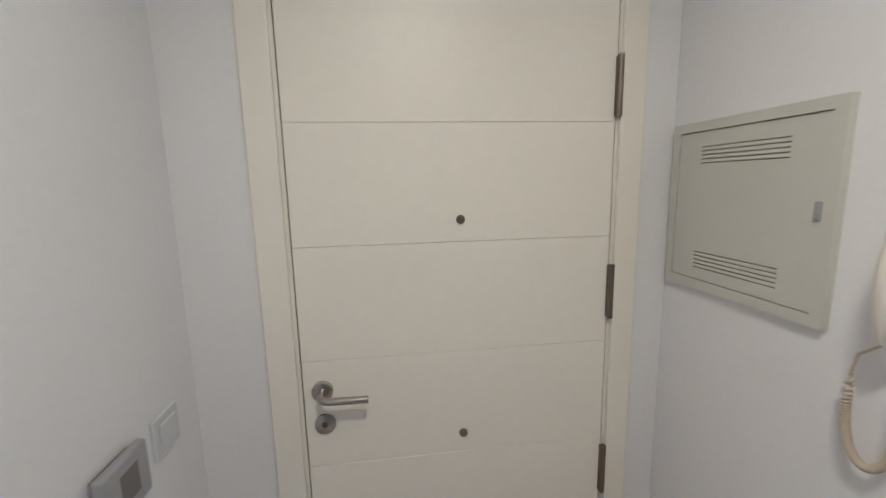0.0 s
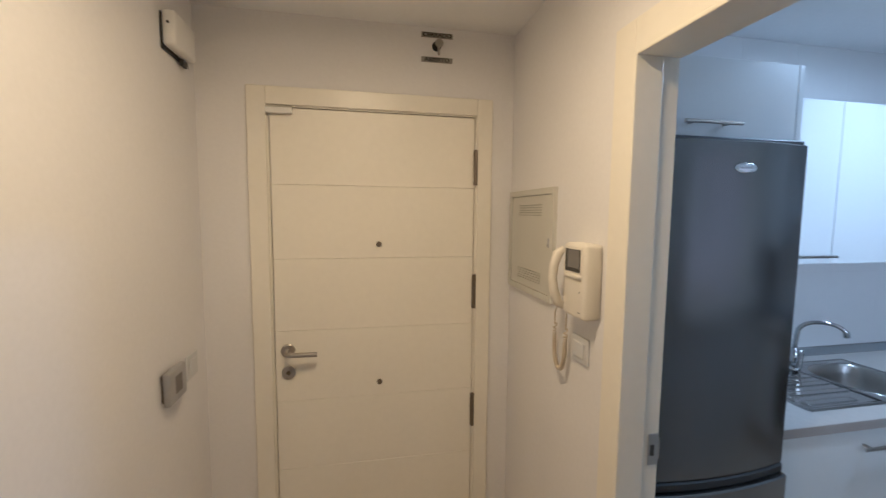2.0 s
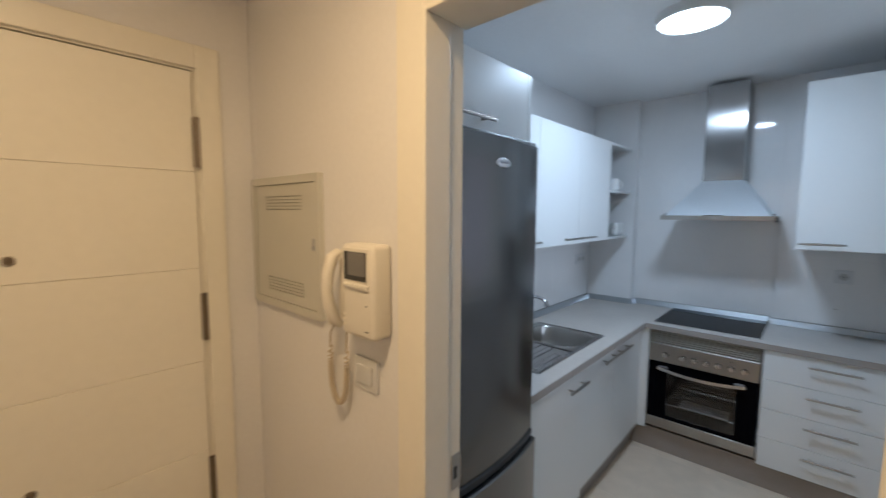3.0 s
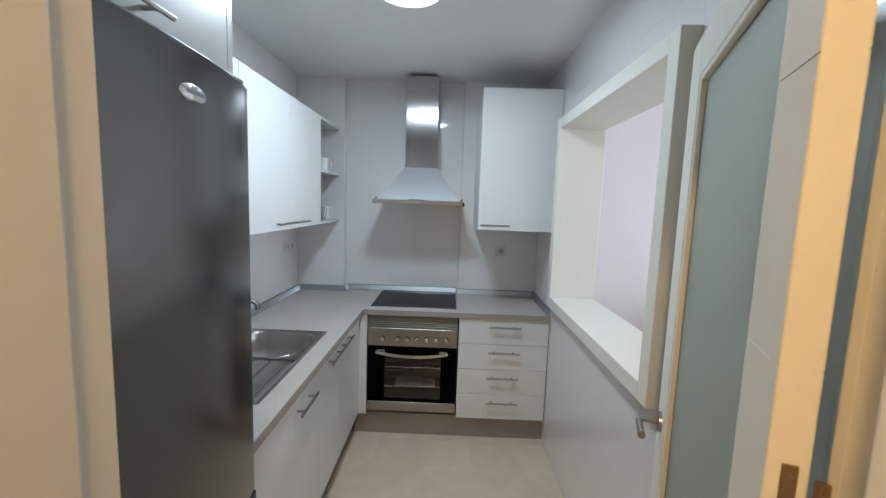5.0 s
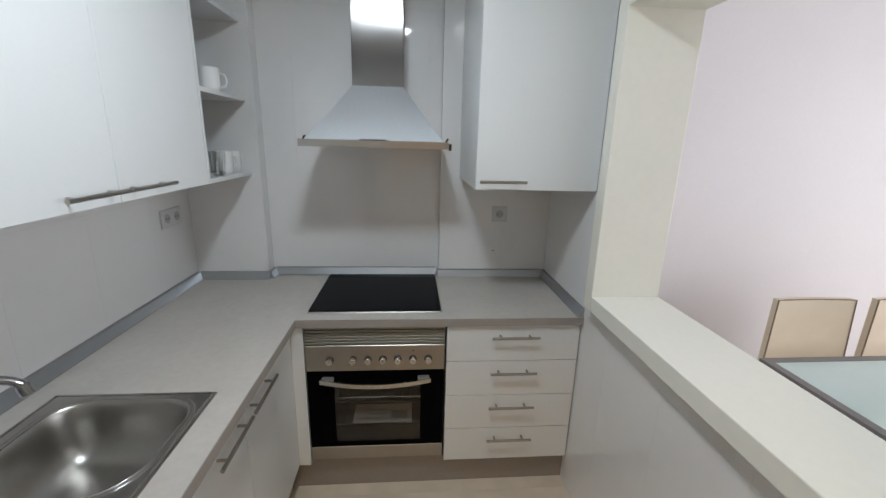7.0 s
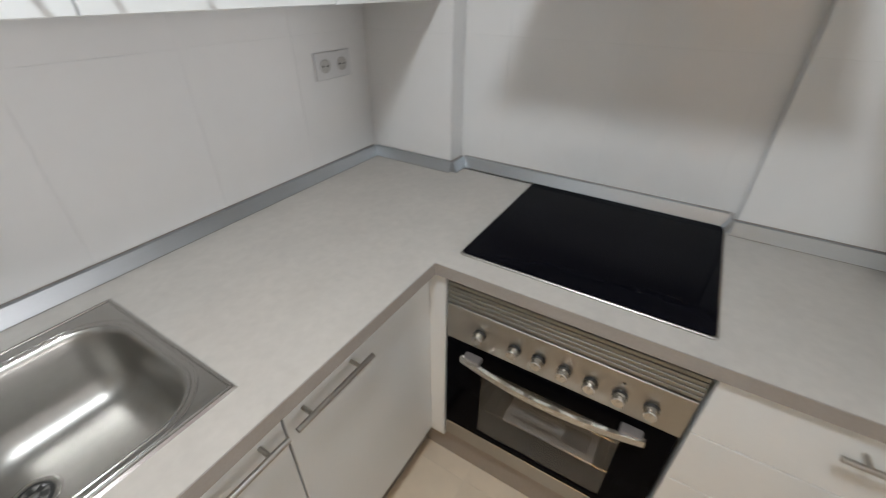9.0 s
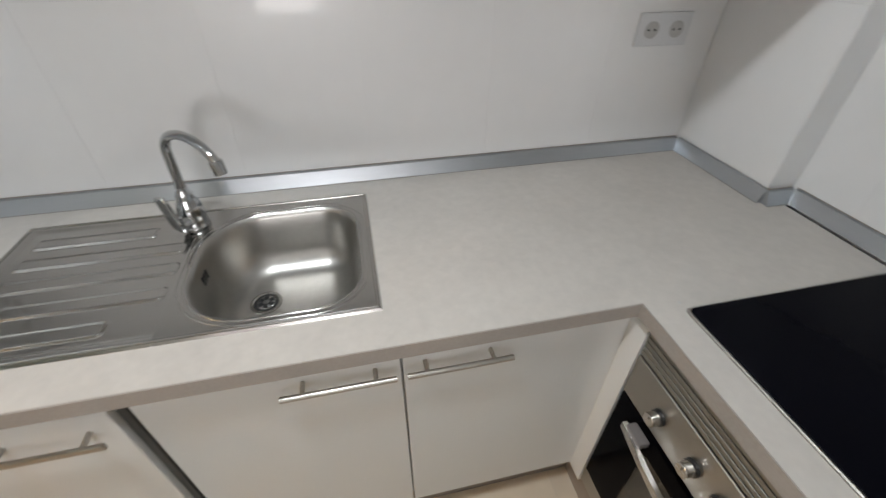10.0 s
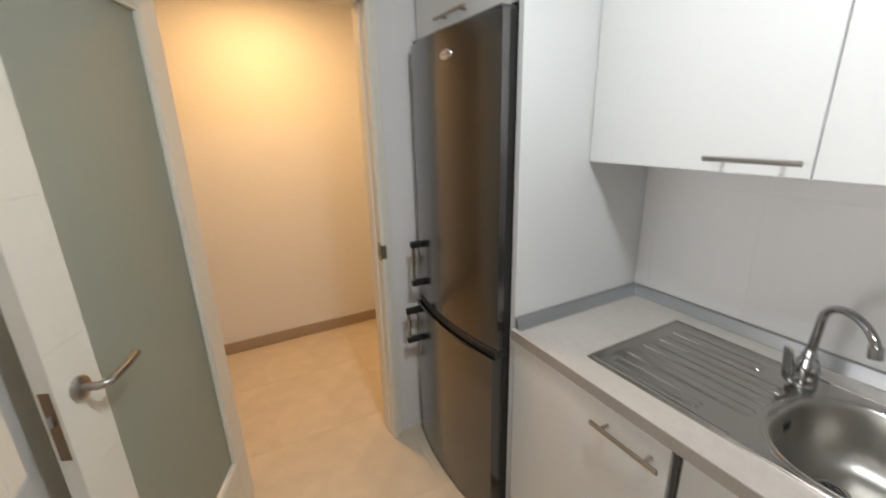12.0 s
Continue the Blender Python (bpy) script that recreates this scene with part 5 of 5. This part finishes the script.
def tile_field(parent, u0, u1, z0, z1, face, out, axis, uo, zo, holes=(), du=0.333, dz=0.440, th=0.0012):
    """Glazed tiles over a stretch of wall, cut round its openings."""
    g = 0.0002
    face += out * J
    def cells(lo, hi, org, step):
        k = math.floor((lo - org) / step)
        r = []
        while org + k * step < hi - 1e-6:
            a, b = max(lo, org + k * step), min(hi, org + (k + 1) * step)
            if b - a > 0.004:
                r.append((a, b))
            k += 1
        return r
    rects = [(a, b, c, d) for a, b in cells(u0, u1, uo, du) for c, d in cells(z0, z1, zo, dz)]
    for h in holes:
        rest = []
        for a, b, c, d in rects:
            if b <= h[0] or a >= h[1] or d <= h[2] or c >= h[3]:
                rest.append((a, b, c, d))
                continue
            ia, ib = max(a, h[0]), min(b, h[1])
            rest += [r for r in ((a, h[0], c, d), (h[1], b, c, d), (ia, ib, c, h[2]), (ia, ib, h[3], d)) if r[1] - r[0] > 0.004 and r[3] - r[2] > 0.004]
        rects = rest
    off = BASE[parent.name]
    for a, b, c, d in rects:
        w, h = round(b - a - 2 * g, 4), round(d - c - 2 * g, 4)
        key = (w, h, axis, out)
        if key not in TILES:
            p = (w / 2, h / 2)
            lo, hi = ((-p[0], 0, -p[1]), (p[0], out * th, p[1])) if axis == "y" else ((0, -p[0], -p[1]), (out * th, p[0], p[1]))
            bm = bx([min(q, r) for q, r in zip(lo, hi)], [max(q, r) for q, r in zip(lo, hi)], 0.00025, 1)
            me = bpy.data.meshes.new("tile")
            bm.to_mesh(me)
            bm.free()
            me.materials.append(TILE)
            TILES[key] = me
        ob = new("tile", TILES[key])
        ob.parent = parent
        m = ((a + b) / 2, (c + d) / 2)
        ob.location = Vector((m[0], face, m[1]) if axis == "y" else (face, m[0], m[1])) - off


tile_field(wall_sink, XK + 0.001, XE0 - 0.009, 0.0, KC, YS, -1, "y", 2.325, 1.322)
tile_field(pillar, 0.727, YS - 0.009, 0.0, KC, XE0, -1, "x", 0.735, 1.322)
tile_field(pillar, XE0 - 0.008, XE1 - 0.009, 0.0, KC, 0.735, -1, "y", XE1, 1.322)
tile_field(wall_hob, -0.156, 0.726, 0.0, KC, XE1, -1, "x", 0.245 - 0.009, 1.318)
tile_field(pier, YP + 0.009, -0.165, 0.0, KC, XE2, -1, "x", -0.165, 1.322)
tile_field(wall_pass, XK + 0.02, XE2 - 0.009, 0.0, KC, YP, 1, "y", 3.227, 1.322, [(PX0 - 0.061, PX1 + 0.061, PZ0 - 0.061, PZ1 + 0.061)])


def floor_tiles(x0, x1, y0, y1, xo, yo, step):
    """Large floor tiles with pale narrow joints, laid flush at floor height."""
    cache = {}

    def cells(lo, hi, org):
        k, r = math.floor((lo - org) / step), []
        while org + k * step < hi - 1e-6:
            a, b = max(lo, org + k * step), min(hi, org + (k + 1) * step)
            if b - a > 0.01:
                r.append((a, b))
            k += 1
        return r
    for a, b in cells(x0, x1, xo):
        for c, d in cells(y0, y1, yo):
            key = (round(b - a, 3), round(d - c, 3))
            if key not in cache:
                bm = bx((-key[0] / 2 + 0.0008, -key[1] / 2 + 0.0008, -0.001), (key[0] / 2 - 0.0008, key[1] / 2 - 0.0008, 0.0), 0.0003, 1)
                me = bpy.data.meshes.new("floor_tile")
                bm.to_mesh(me)
                bm.free()
                me.materials.append(FLOOR)
                cache[key] = me
            ob = new("floor_tile", cache[key])
            ob.parent = floor
            ob.location = ((a + b) / 2, (c + d) / 2, 0)


floor_tiles(-0.54, 3.84, -4.2, 1.2, 3.105, 0.335, 0.60)
